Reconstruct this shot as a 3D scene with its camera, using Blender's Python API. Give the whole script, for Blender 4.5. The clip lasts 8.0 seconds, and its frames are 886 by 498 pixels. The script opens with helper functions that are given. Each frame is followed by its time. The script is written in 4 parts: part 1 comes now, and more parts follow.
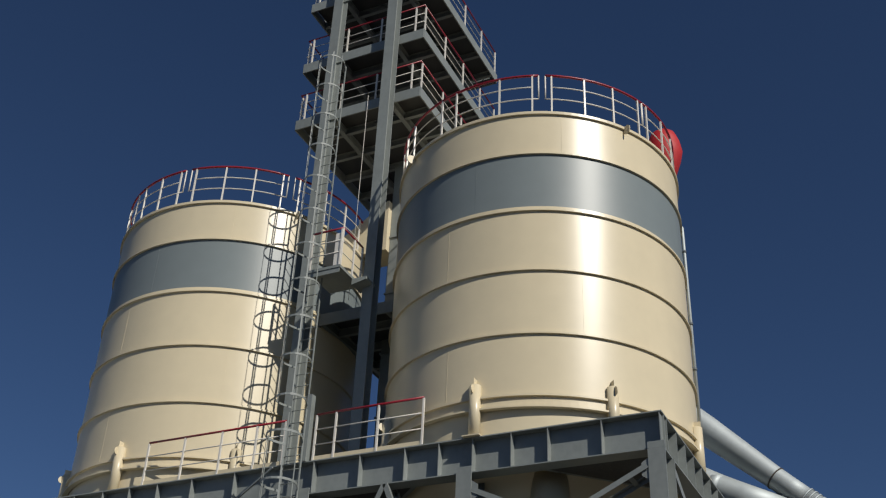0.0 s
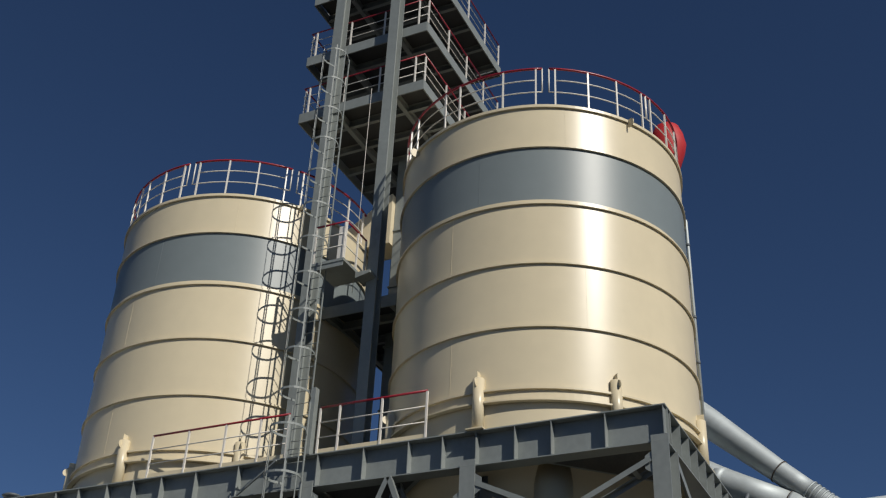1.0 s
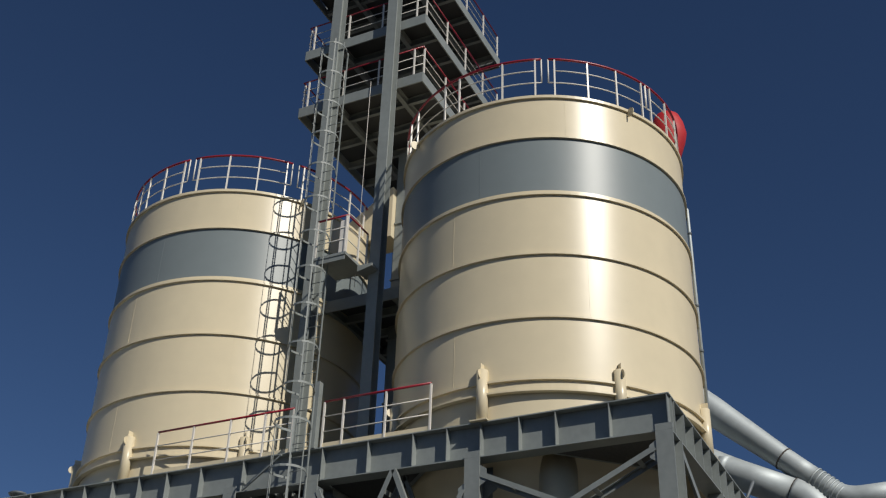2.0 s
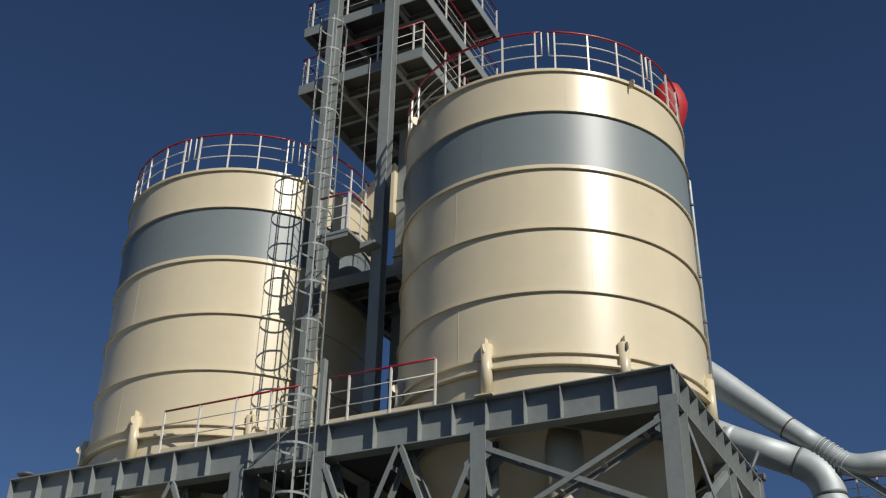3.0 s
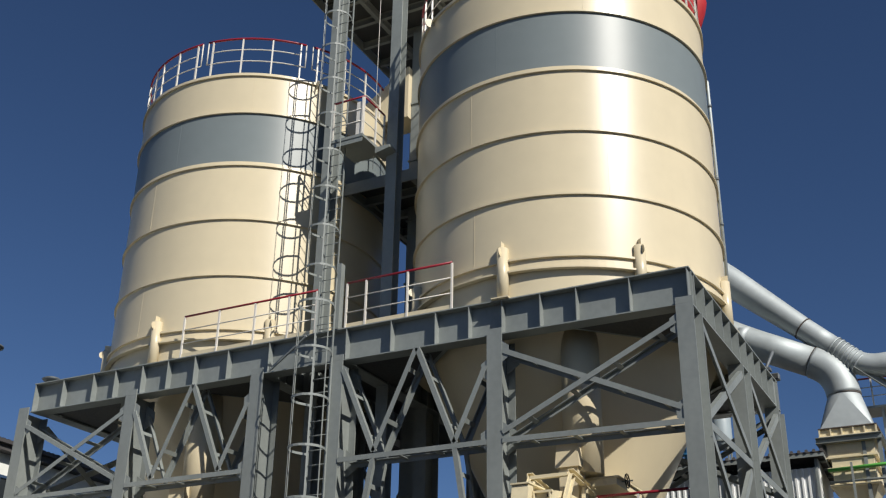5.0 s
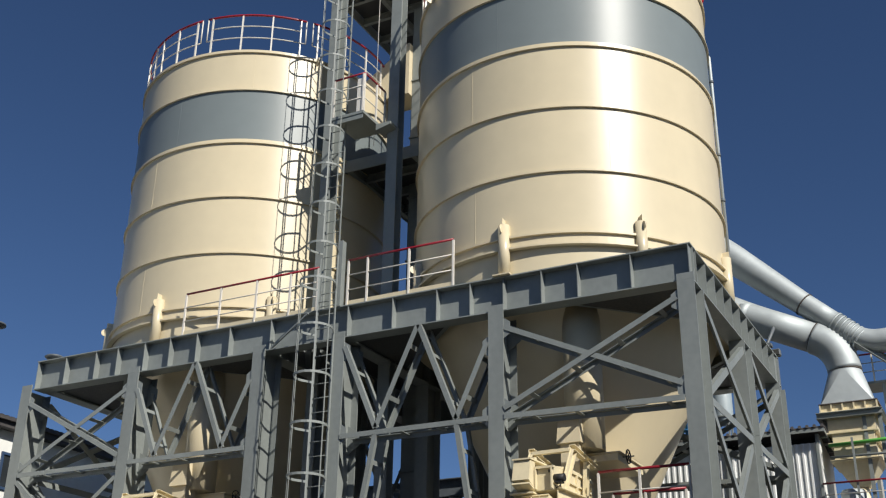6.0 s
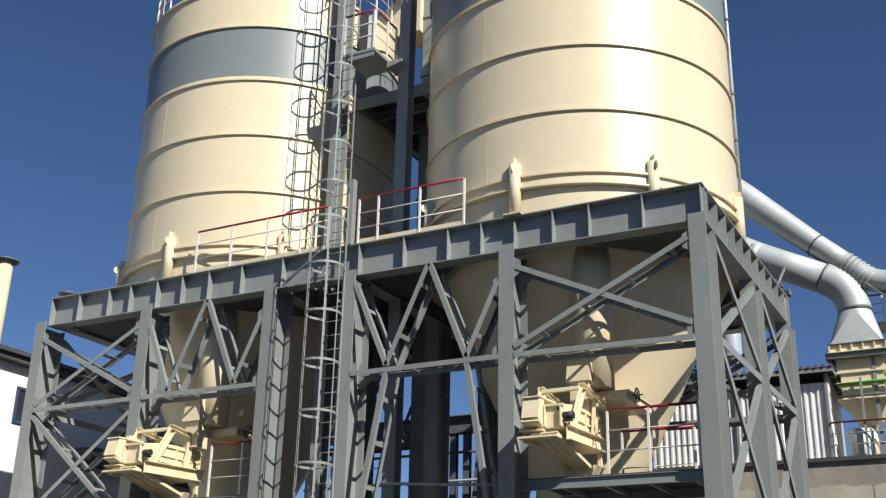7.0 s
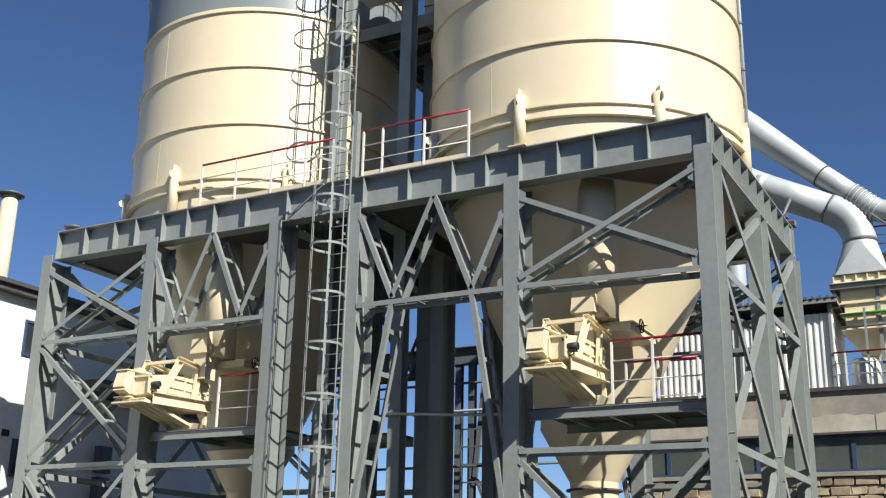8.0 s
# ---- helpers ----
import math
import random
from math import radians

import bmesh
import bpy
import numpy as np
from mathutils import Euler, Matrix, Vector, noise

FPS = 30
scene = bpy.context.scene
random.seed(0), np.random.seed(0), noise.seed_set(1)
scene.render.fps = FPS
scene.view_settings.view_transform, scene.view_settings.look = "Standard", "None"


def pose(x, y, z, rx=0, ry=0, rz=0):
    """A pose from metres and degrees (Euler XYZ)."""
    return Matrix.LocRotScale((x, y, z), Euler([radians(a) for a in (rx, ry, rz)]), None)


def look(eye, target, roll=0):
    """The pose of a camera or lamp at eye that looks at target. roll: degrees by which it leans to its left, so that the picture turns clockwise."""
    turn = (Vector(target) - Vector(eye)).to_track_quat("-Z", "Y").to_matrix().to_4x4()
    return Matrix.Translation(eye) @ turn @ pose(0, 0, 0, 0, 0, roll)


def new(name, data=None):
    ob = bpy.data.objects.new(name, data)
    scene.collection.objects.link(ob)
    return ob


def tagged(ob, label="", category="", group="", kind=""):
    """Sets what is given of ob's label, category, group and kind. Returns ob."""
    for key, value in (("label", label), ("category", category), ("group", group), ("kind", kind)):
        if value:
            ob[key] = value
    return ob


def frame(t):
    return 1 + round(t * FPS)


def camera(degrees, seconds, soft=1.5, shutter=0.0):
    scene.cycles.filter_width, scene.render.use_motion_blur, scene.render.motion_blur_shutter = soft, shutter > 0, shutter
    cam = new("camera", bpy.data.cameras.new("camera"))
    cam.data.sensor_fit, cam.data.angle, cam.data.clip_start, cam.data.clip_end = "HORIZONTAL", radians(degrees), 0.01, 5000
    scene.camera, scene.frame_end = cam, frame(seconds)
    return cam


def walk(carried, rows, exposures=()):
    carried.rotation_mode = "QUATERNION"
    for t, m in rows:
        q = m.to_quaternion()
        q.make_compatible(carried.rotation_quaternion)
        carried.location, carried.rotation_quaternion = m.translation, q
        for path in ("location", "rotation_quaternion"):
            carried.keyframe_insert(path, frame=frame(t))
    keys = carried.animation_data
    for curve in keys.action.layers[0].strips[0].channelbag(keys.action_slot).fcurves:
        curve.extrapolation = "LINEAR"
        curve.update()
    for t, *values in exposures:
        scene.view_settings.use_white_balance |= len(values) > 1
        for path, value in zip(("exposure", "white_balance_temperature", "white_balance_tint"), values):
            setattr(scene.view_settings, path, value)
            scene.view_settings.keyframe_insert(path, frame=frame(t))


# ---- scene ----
# camera: stands on one spot and tilts down
cam = camera(43.6, 8.0, soft=1.2)
EYE_AT = (5.07, -20.0, 1.6)
ROWS = [
    (0.0, 122.177, -2.245, 25.288),
    (0.5, 121.621, -2.439, 25.547),
    (1.0, 121.825, -2.333, 25.447),
    (1.5, 121.612, -1.990, 25.744),
    (1.7, 121.500, -1.860, 25.820),
    (2.8, 120.650, -1.060, 26.460),
    (3.0, 120.127, -0.952, 26.542),
    (3.5, 118.720, -0.996, 26.736),
    (4.0, 117.143, -1.117, 26.987),
    (4.5, 115.903, -0.920, 27.373),
    (4.7, 115.590, -0.900, 27.430),
    (5.8, 114.210, -0.790, 27.600),
    (6.0, 113.973, -0.772, 27.619),
    (6.5, 112.473, -1.427, 27.563),
    (7.0, 110.803, -1.206, 28.047),
    (7.5, 108.898, -1.219, 28.115),
    (8.0, 107.300, -1.084, 28.358),
]
walk(cam, [(t, pose(*EYE_AT, rx, ry, rz)) for t, rx, ry, rz in ROWS], ((0.0, -0.17), (1.5, -0.17), (4.5, 0.19), (6.5, 0.46), (8.0, 0.92)))

# ---- light ----
SUN_AZ, SUN_EL = radians(-27.5), radians(37.0)
world = bpy.data.worlds.new("world")
scene.world = world
world.use_nodes = True
wn = world.node_tree.nodes
sky = wn.new("ShaderNodeTexSky")
sky.sky_type, sky.sun_disc = "NISHITA", False
sky.sun_elevation, sky.sun_rotation = SUN_EL, radians(90) - SUN_AZ
sky.altitude, sky.air_density, sky.dust_density, sky.ozone_density = 700, 0.72, 0.35, 3.5
rich = wn.new("ShaderNodeHueSaturation")
rich.inputs["Saturation"].default_value = 1.10
rich.inputs["Hue"].default_value = 0.504
world.node_tree.links.new(sky.outputs["Color"], rich.inputs["Color"])
world.node_tree.links.new(rich.outputs["Color"], wn["Background"].inputs["Color"])
wn["Background"].inputs["Strength"].default_value = 0.058
sun = new("sun", bpy.data.lights.new("sun", "SUN"))
sun.data.energy, sun.data.angle, sun.data.color = 4.3, radians(0.5), (1.0, 0.95, 0.86)
to_sun = Vector((math.cos(SUN_AZ) * math.cos(SUN_EL), math.sin(SUN_AZ) * math.cos(SUN_EL), math.sin(SUN_EL)))
sun.matrix_world = look(to_sun * 80, (0, 0, 0))


# ---- materials ----
def material(name, colour, rough=0.5, metal=0.0, vary=0.12, grain=6.0, bump=0.15, bump_scale=60.0, stain=None, stain_scale=0.6, streak=1.0, coat=0.0, rough_vary=0.12, dents=0.0):
    """Paint, metal or masonry: a base colour with broad and fine variation, stains, uneven gloss and relief."""
    m = bpy.data.materials.new(name)
    m.use_nodes = True
    nt = m.node_tree
    n, link = nt.nodes, nt.links.new
    b = n["Principled BSDF"]
    b.inputs["Metallic"].default_value = metal
    b.inputs["Coat Weight"].default_value = coat
    b.inputs["Coat Roughness"].default_value = 0.12
    co = n.new("ShaderNodeTexCoord")
    geo = n.new("ShaderNodeNewGeometry")
    mp = n.new("ShaderNodeMapping")
    mp.inputs["Scale"].default_value = (1, 1, streak)
    link(geo.outputs["Position"], mp.inputs["Vector"])

    def tex(scale, detail, source):
        t = n.new("ShaderNodeTexNoise")
        t.inputs["Scale"].default_value, t.inputs["Detail"].default_value = scale, detail
        link(source, t.inputs["Vector"])
        return t.outputs["Fac"]

    def ramp(fac, lo, hi, a, c):
        r = n.new("ShaderNodeMapRange")
        r.inputs[1].default_value, r.inputs[2].default_value, r.inputs[3].default_value, r.inputs[4].default_value = lo, hi, a, c
        link(fac, r.inputs[0])
        return r.outputs[0]

    broad, fine = tex(stain_scale, 4, mp.outputs["Vector"]), tex(grain, 6, geo.outputs["Position"])
    hsv = n.new("ShaderNodeHueSaturation")
    hsv.inputs["Color"].default_value = (*colour, 1)
    mix = n.new("ShaderNodeMath")
    mix.operation = "MULTIPLY"
    link(ramp(broad, 0.3, 0.7, 1 - vary, 1 + vary * 0.6), mix.inputs[0])
    link(ramp(fine, 0.3, 0.7, 1 - vary * 0.5, 1 + vary * 0.4), mix.inputs[1])
    rnd = n.new("ShaderNodeObjectInfo")
    mix2 = n.new("ShaderNodeMath")
    mix2.operation = "MULTIPLY"
    link(mix.outputs[0], mix2.inputs[0])
    link(ramp(rnd.outputs["Random"], 0, 1, 1 - vary * 0.35, 1 + vary * 0.35), mix2.inputs[1])
    link(mix2.outputs[0], hsv.inputs["Value"])
    out = hsv.outputs["Color"]
    if stain:
        sm = n.new("ShaderNodeMix")
        sm.data_type = "RGBA"
        sm.inputs["B"].default_value = (*stain, 1)
        link(ramp(tex(stain_scale * 3.1, 8, mp.outputs["Vector"]), 0.58, 0.78, 0, 0.55), sm.inputs["Factor"])
        link(out, sm.inputs["A"])
        out = sm.outputs["Result"]
    link(out, b.inputs["Base Color"])
    link(ramp(fine, 0.25, 0.75, max(0.03, rough - rough_vary), min(1, rough + rough_vary)), b.inputs["Roughness"])
    bp = n.new("ShaderNodeBump")
    bp.inputs["Strength"].default_value, bp.inputs["Distance"].default_value = bump, 0.01
    link(tex(bump_scale, 4, geo.outputs["Position"]), bp.inputs["Height"])
    last = bp
    if dents:
        b2 = n.new("ShaderNodeBump")
        b2.inputs["Strength"].default_value, b2.inputs["Distance"].default_value = dents, 0.03
        link(tex(1.3, 2, geo.outputs["Position"]), b2.inputs["Height"])
        link(bp.outputs["Normal"], b2.inputs["Normal"])
        last = b2
    link(last.outputs["Normal"], b.inputs["Normal"])
    return m


CREAM = material("cream_paint", (0.655, 0.57, 0.395), 0.335, vary=0.05, grain=2.5, bump=0.004, stain_scale=0.6, streak=0.15, rough_vary=0.0, dents=0.03)
BAND = material("blue_grey_paint", (0.187, 0.218, 0.222), 0.43, vary=0.05, grain=2.5, bump=0.004, stain_scale=0.6, streak=0.15, rough_vary=0.0, dents=0.02)
STEEL = material("grey_green_steel_paint", (0.228, 0.25, 0.242), 0.42, vary=0.12, grain=8, bump=0.08, stain=(0.17, 0.18, 0.17), stain_scale=0.9, streak=0.5)
DARKSTEEL = material("dark_steel_paint", (0.10, 0.115, 0.13), 0.5, vary=0.15, grain=8, bump=0.08, stain=(0.07, 0.07, 0.07))
GALV = material("galvanised_sheet", (0.43, 0.47, 0.48), 0.60, metal=0.38, vary=0.10, grain=5, bump=0.0, stain=(0.46, 0.50, 0.50), stain_scale=0.9, rough_vary=0.05)
WHITE = material("white_rail_paint", (0.70, 0.67, 0.61), 0.4, vary=0.06, grain=20, bump=0.05)
RED = material("red_rail_paint", (0.28, 0.012, 0.025), 0.35, vary=0.1, grain=20, bump=0.05)
REDPLASTIC = material("red_plastic", (0.46, 0.02, 0.022), 0.6, vary=0.08, grain=5, bump=0.05)
CREAMBOX = material("pale_cream_paint", (0.72, 0.63, 0.42), 0.38, vary=0.08, grain=8, bump=0.05, stain=(0.50, 0.42, 0.28), stain_scale=1.8)
RUST = material("rusted_flange", (0.085, 0.068, 0.058), 0.8, vary=0.3, grain=12, bump=0.3)
DECK = material("deck_grating_steel", (0.055, 0.058, 0.06), 0.65, vary=0.2, grain=18, bump=0.3, stain=(0.04, 0.036, 0.03))
GREEN = material("green_pipe_paint", (0.12, 0.45, 0.08), 0.4, vary=0.08)
BLUE = material("blue_pipe_paint", (0.04, 0.20, 0.42), 0.4, vary=0.08)
RENDERED = material("white_rendered_wall", (0.78, 0.79, 0.76), 0.85, vary=0.06, grain=4, bump=0.25, stain=(0.66, 0.67, 0.64), stain_scale=0.5, streak=0.3)
PLINTH = material("grey_blocker_wall", (0.22, 0.25, 0.29), 0.85, vary=0.12, grain=4, bump=0.25)
CONCRETE = material("weathered_concrete", (0.30, 0.27, 0.23), 0.85, vary=0.25, grain=5, bump=0.4, stain=(0.18, 0.16, 0.14), stain_scale=0.9, streak=0.4)
PLASTER = material("pale_plaster", (0.42, 0.39, 0.33), 0.85, vary=0.15, grain=5, bump=0.3, stain=(0.28, 0.25, 0.21), stain_scale=1.1)
BRICK = material("sandy_brick", (0.36, 0.295, 0.205), 0.85, vary=0.4, grain=9, bump=0.5, bump_scale=30, stain=(0.30, 0.22, 0.14), stain_scale=2.0)
MORTAR = material("mortar", (0.24, 0.21, 0.17), 0.9, vary=0.2, grain=9, bump=0.4)
CORRUGATED = material("white_corrugated_sheet", (0.76, 0.78, 0.77), 0.45, metal=0.0, vary=0.06, grain=5, bump=0.05, stain=(0.48, 0.47, 0.44), streak=0.3)
ROOF = material("dark_roof_sheet", (0.07, 0.065, 0.065), 0.6, vary=0.2, grain=6, bump=0.2)
FRAMEBLUE = material("blue_window_frame", (0.035, 0.065, 0.13), 0.4, vary=0.1)
GLASS = material("dark_window_glass", (0.03, 0.035, 0.04), 0.06, vary=0.1, bump=0.0, rough_vary=0.02)
# the roof vessel's shade is put into this blue-grey tone
SHADED_VESSEL = material("shaded_vessel_grey", (0.33, 0.39, 0.42), 0.5, vary=0.08, grain=6, bump=0.03)
PANE = material("clear_window_glass", (0.62, 0.68, 0.66), 0.03, vary=0.02, bump=0.0, rough_vary=0.0)
PANE.node_tree.nodes["Principled BSDF"].inputs["Transmission Weight"].default_value = 0.9
BLACK = material("black_rubber", (0.02, 0.02, 0.02), 0.6, vary=0.1)
ASPHALT = material("dusty_asphalt", (0.055, 0.052, 0.047), 0.9, vary=0.25, grain=3, bump=0.5, stain=(0.04, 0.038, 0.035), stain_scale=0.2)


# ---- mesh helpers ----
def bmesh_new():
    return bmesh.new()


def box(bm, a, b, bevel=0.0):
    """An upright box between two corners."""
    x0, x1 = sorted((a[0], b[0]))
    y0, y1 = sorted((a[1], b[1]))
    z0, z1 = sorted((a[2], b[2]))
    v = [bm.verts.new(p) for p in ((x0, y0, z0), (x1, y0, z0), (x1, y1, z0), (x0, y1, z0), (x0, y0, z1), (x1, y0, z1), (x1, y1, z1), (x0, y1, z1))]
    fs = [bm.faces.new([v[i] for i in q]) for q in ((3, 2, 1, 0), (4, 5, 6, 7), (0, 1, 5, 4), (1, 2, 6, 5), (2, 3, 7, 6), (3, 0, 4, 7))]
    if bevel:
        es = list({e for f in fs for e in f.edges})
        bmesh.ops.bevel(bm, geom=es, offset=bevel, segments=1, affect="EDGES")
    return bm


def axes(a, b, up=(0, 0, 1)):
    d = (Vector(b) - Vector(a)).normalized()
    u = Vector(up)
    if abs(d.dot(u)) > 0.98:
        u = Vector((0, 1, 0))
    s = d.cross(u).normalized()
    return d, s, s.cross(d).normalized()


def bar(bm, a, b, w, h, up=(0, 0, 1)):
    """A rectangular bar from a to b: w across, h along up."""
    d, s, u = axes(a, b, up)
    vs = []
    for p in (Vector(a), Vector(b)):
        vs += [bm.verts.new(p + s * i * w / 2 + u * j * h / 2) for i, j in ((-1, -1), (1, -1), (1, 1), (-1, 1))]
    for q in ((0, 1, 2, 3), (7, 6, 5, 4), (0, 4, 5, 1), (1, 5, 6, 2), (2, 6, 7, 3), (3, 7, 4, 0)):
        bm.faces.new([vs[i] for i in q])
    return bm


def section(bm, a, b, outline, up=(0, 0, 1)):
    """A bar from a to b with the outline (side, up) as its section."""
    d, s, u = axes(a, b, up)
    rings = [[bm.verts.new(Vector(p) + s * i + u * j) for i, j in outline] for p in (a, b)]
    n = len(outline)
    for k in range(n):
        bm.faces.new((rings[0][k], rings[0][(k + 1) % n], rings[1][(k + 1) % n], rings[1][k]))
    bm.faces.new(rings[0][::-1])
    bm.faces.new(rings[1])
    bmesh.ops.recalc_face_normals(bm, faces=bm.faces[:])
    return bm


def h_outline(w, h, tf, tw):
    """The outline of an H section, w across its flanges, h from flange to flange."""
    a, c, e = w / 2, h / 2, tw / 2
    return [(-a, -c), (a, -c), (a, -c + tf), (e, -c + tf), (e, c - tf), (a, c - tf), (a, c), (-a, c), (-a, c - tf), (-e, c - tf), (-e, -c + tf), (-a, -c + tf)]


def channel_outline(w, h, t):
    """A channel open to its +side."""
    a, c = w / 2, h / 2
    return [(-a, -c), (a, -c), (a, -c + t), (-a + t, -c + t), (-a + t, c - t), (a, c - t), (a, c), (-a, c)]


def strip(bm, points, w, h):
    """A level flat bar along points, w thick and h high."""
    pts = [Vector(p) for p in points]
    rings = []
    for i, p in enumerate(pts):
        d = (pts[min(i + 1, len(pts) - 1)] - pts[max(i - 1, 0)]).normalized()
        s = d.cross(Vector((0, 0, 1))).normalized()
        rings.append([bm.verts.new(p + s * a * w / 2 + Vector((0, 0, c * h / 2))) for a, c in ((-1, -1), (1, -1), (1, 1), (-1, 1))])
    for p, q in zip(rings, rings[1:]):
        for k in range(4):
            bm.faces.new((p[k], p[(k + 1) % 4], q[(k + 1) % 4], q[k]))
    bm.faces.new(rings[0][::-1])
    bm.faces.new(rings[-1])
    bmesh.ops.recalc_face_normals(bm, faces=bm.faces[:])
    return bm


def tube(bm, points, r, n=8, closed=False):
    """A round tube along points, mitred at the bends; r is one radius or one for each point."""
    pts = [Vector(p) for p in points]
    rings, m = [], len(pts)
    radii = r if isinstance(r, list) else [r] * m
    ref = None
    for i, p in enumerate(pts):
        if closed:
            d = pts[(i + 1) % m] - pts[i - 1]
        else:
            d = pts[min(i + 1, m - 1)] - pts[max(i - 1, 0)]
        d.normalize()
        if ref is None:
            ref = Vector((0, 0, 1)) if abs(d.z) < 0.9 else Vector((1, 0, 0))
        s = d.cross(ref).normalized()
        u = s.cross(d).normalized()
        ref = u
        rings.append([bm.verts.new(p + (s * math.cos(k * math.tau / n) + u * math.sin(k * math.tau / n)) * radii[i]) for k in range(n)])
    for i in range(m if closed else m - 1):
        p, q = rings[i], rings[(i + 1) % m]
        for k in range(n):
            f = bm.faces.new((p[k], q[k], q[(k + 1) % n], p[(k + 1) % n]))
            f.smooth = True
    if not closed:
        bm.faces.new(rings[0])
        bm.faces.new(rings[-1][::-1])
    return bm


def lathe(bm, profile, n=96, centre=(0, 0), smooth=True, closed=False):
    """Turns a profile of (radius, height) round an upright axis."""
    rings = []
    for r, z in profile:
        rings.append([bm.verts.new((centre[0] + r * math.cos(k * math.tau / n), centre[1] + r * math.sin(k * math.tau / n), z)) for k in range(n)])
    m = len(profile)
    for i in range(m if closed else m - 1):
        p, q = rings[i], rings[(i + 1) % m]
        for k in range(n):
            f = bm.faces.new((p[k], p[(k + 1) % n], q[(k + 1) % n], q[k]))
            f.smooth = smooth
    return bm


def arc(c, r, a0, a1, z, n=24):
    return [(c[0] + r * math.cos(radians(a0 + (a1 - a0) * i / n)), c[1] + r * math.sin(radians(a0 + (a1 - a0) * i / n)), z) for i in range(n + 1)]


def plate(bm, outline, axis, at, thick):
    """A flat plate: an outline of (a, b) set across the axis x or y at a place, with its thickness."""
    rings = []
    for k in (at - thick / 2, at + thick / 2):
        rings.append([bm.verts.new((k, a, b) if axis == "x" else (a, k, b)) for a, b in outline])
    n = len(outline)
    bm.faces.new(rings[0])
    bm.faces.new(rings[1][::-1])
    for k in range(n):
        bm.faces.new((rings[0][k], rings[1][k], rings[1][(k + 1) % n], rings[0][(k + 1) % n]))
    bmesh.ops.recalc_face_normals(bm, faces=bm.faces[:])
    return bm


def taper(bm, cx, cy, a, z0, b, z1):
    """A square funnel, half-widths a above and b below."""
    rings = [[bm.verts.new((cx + i * h, cy + j * h, z)) for i, j in ((-1, -1), (1, -1), (1, 1), (-1, 1))] for h, z in ((a, z0), (b, z1))]
    for k in range(4):
        bm.faces.new((rings[0][k], rings[0][(k + 1) % 4], rings[1][(k + 1) % 4], rings[1][k]))
    bm.faces.new(rings[0])
    bm.faces.new(rings[1][::-1])
    bmesh.ops.recalc_face_normals(bm, faces=bm.faces[:])
    return bm


def thing(name, at, label, category, group="", kind=""):
    ob = new(name)
    ob.location = at
    ob.empty_display_size = 0.2
    return tagged(ob, label, category, group, kind)


def part(name, bm, mat, parent, label=""):
    """Links a bmesh, given in the world's metres, as one mesh object under a thing or a part."""
    root = parent
    at = Vector(parent.location)
    while root.parent:
        root = root.parent
        at += root.location
    bmesh.ops.translate(bm, verts=bm.verts[:], vec=-at)
    me = bpy.data.meshes.new(name)
    bm.to_mesh(me)
    bm.free()
    me.materials.append(mat)
    ob = new(name, me)
    ob.parent = parent
    return tagged(ob, label)


def structure(name, bm, mat, label, category):
    bmesh.ops.recalc_face_normals(bm, faces=bm.faces[:])
    me = bpy.data.meshes.new(name)
    bm.to_mesh(me)
    bm.free()
    me.materials.append(mat)
    return tagged(new(name, me), label, category, kind="structure")


# ---- ground ----
bm = bmesh_new()
bm.faces.new([bm.verts.new(p) for p in ((-2500, -2500, 0), (2500, -2500, 0), (2500, 2500, 0), (-2500, 2500, 0))])
structure("ground", bm, ASPHALT, "dusty grey asphalt yard round the plant", "ground")

# ---- support frame ----
TOP, UNDER = 10.75, 9.96
POSTS = (-0.14, -4.25, -8.20, -10.41, -14.27, -17.98)
ROWS_Y = (0.22, 4.22, 7.85)
RIBS = (-17.74, -16.74, -15.69, -14.95, -14.05, -13.23, -12.38, -11.37, -10.15, -8.0, -6.82, -5.7, -4.88, -4.09, -3.21, -2.4, -1.25, -0.05)
frame_thing = thing("steel_support_frame", (-9, 4, 0), "grey-green painted steel frame of braced posts carrying both silos", "steel frame")


def post(x, y):
    """A deep H column, its flanges to the front and the back."""
    bm = bmesh_new()
    section(bm, (x, y + 0.10, 0), (x, y + 0.10, UNDER - 0.004), h_outline(0.35, 0.70, 0.028, 0.022), up=(0, 1, 0))
    ob = part("post", bm, STEEL, frame_thing)
    bm = bmesh_new()
    box(bm, (x - 0.3, y - 0.36, 0.0), (x + 0.3, y + 0.56, 0.03))
    part("base_plate", bm, STEEL, ob)
    return ob


def cap_plate(x, y):
    bm = bmesh_new()
    box(bm, (x - 0.175, y - 0.25, UNDER - 0.002), (x + 0.175, y - 0.222, UNDER + 0.14))
    return part("splice_plate", bm, STEEL, frame_thing)


for y in ROWS_Y:
    for x in POSTS:
        if y == ROWS_Y[1] and x in (-4.25, -14.27):
            continue
        post(x, y)
        if y == ROWS_Y[0]:
            cap_plate(x, y)


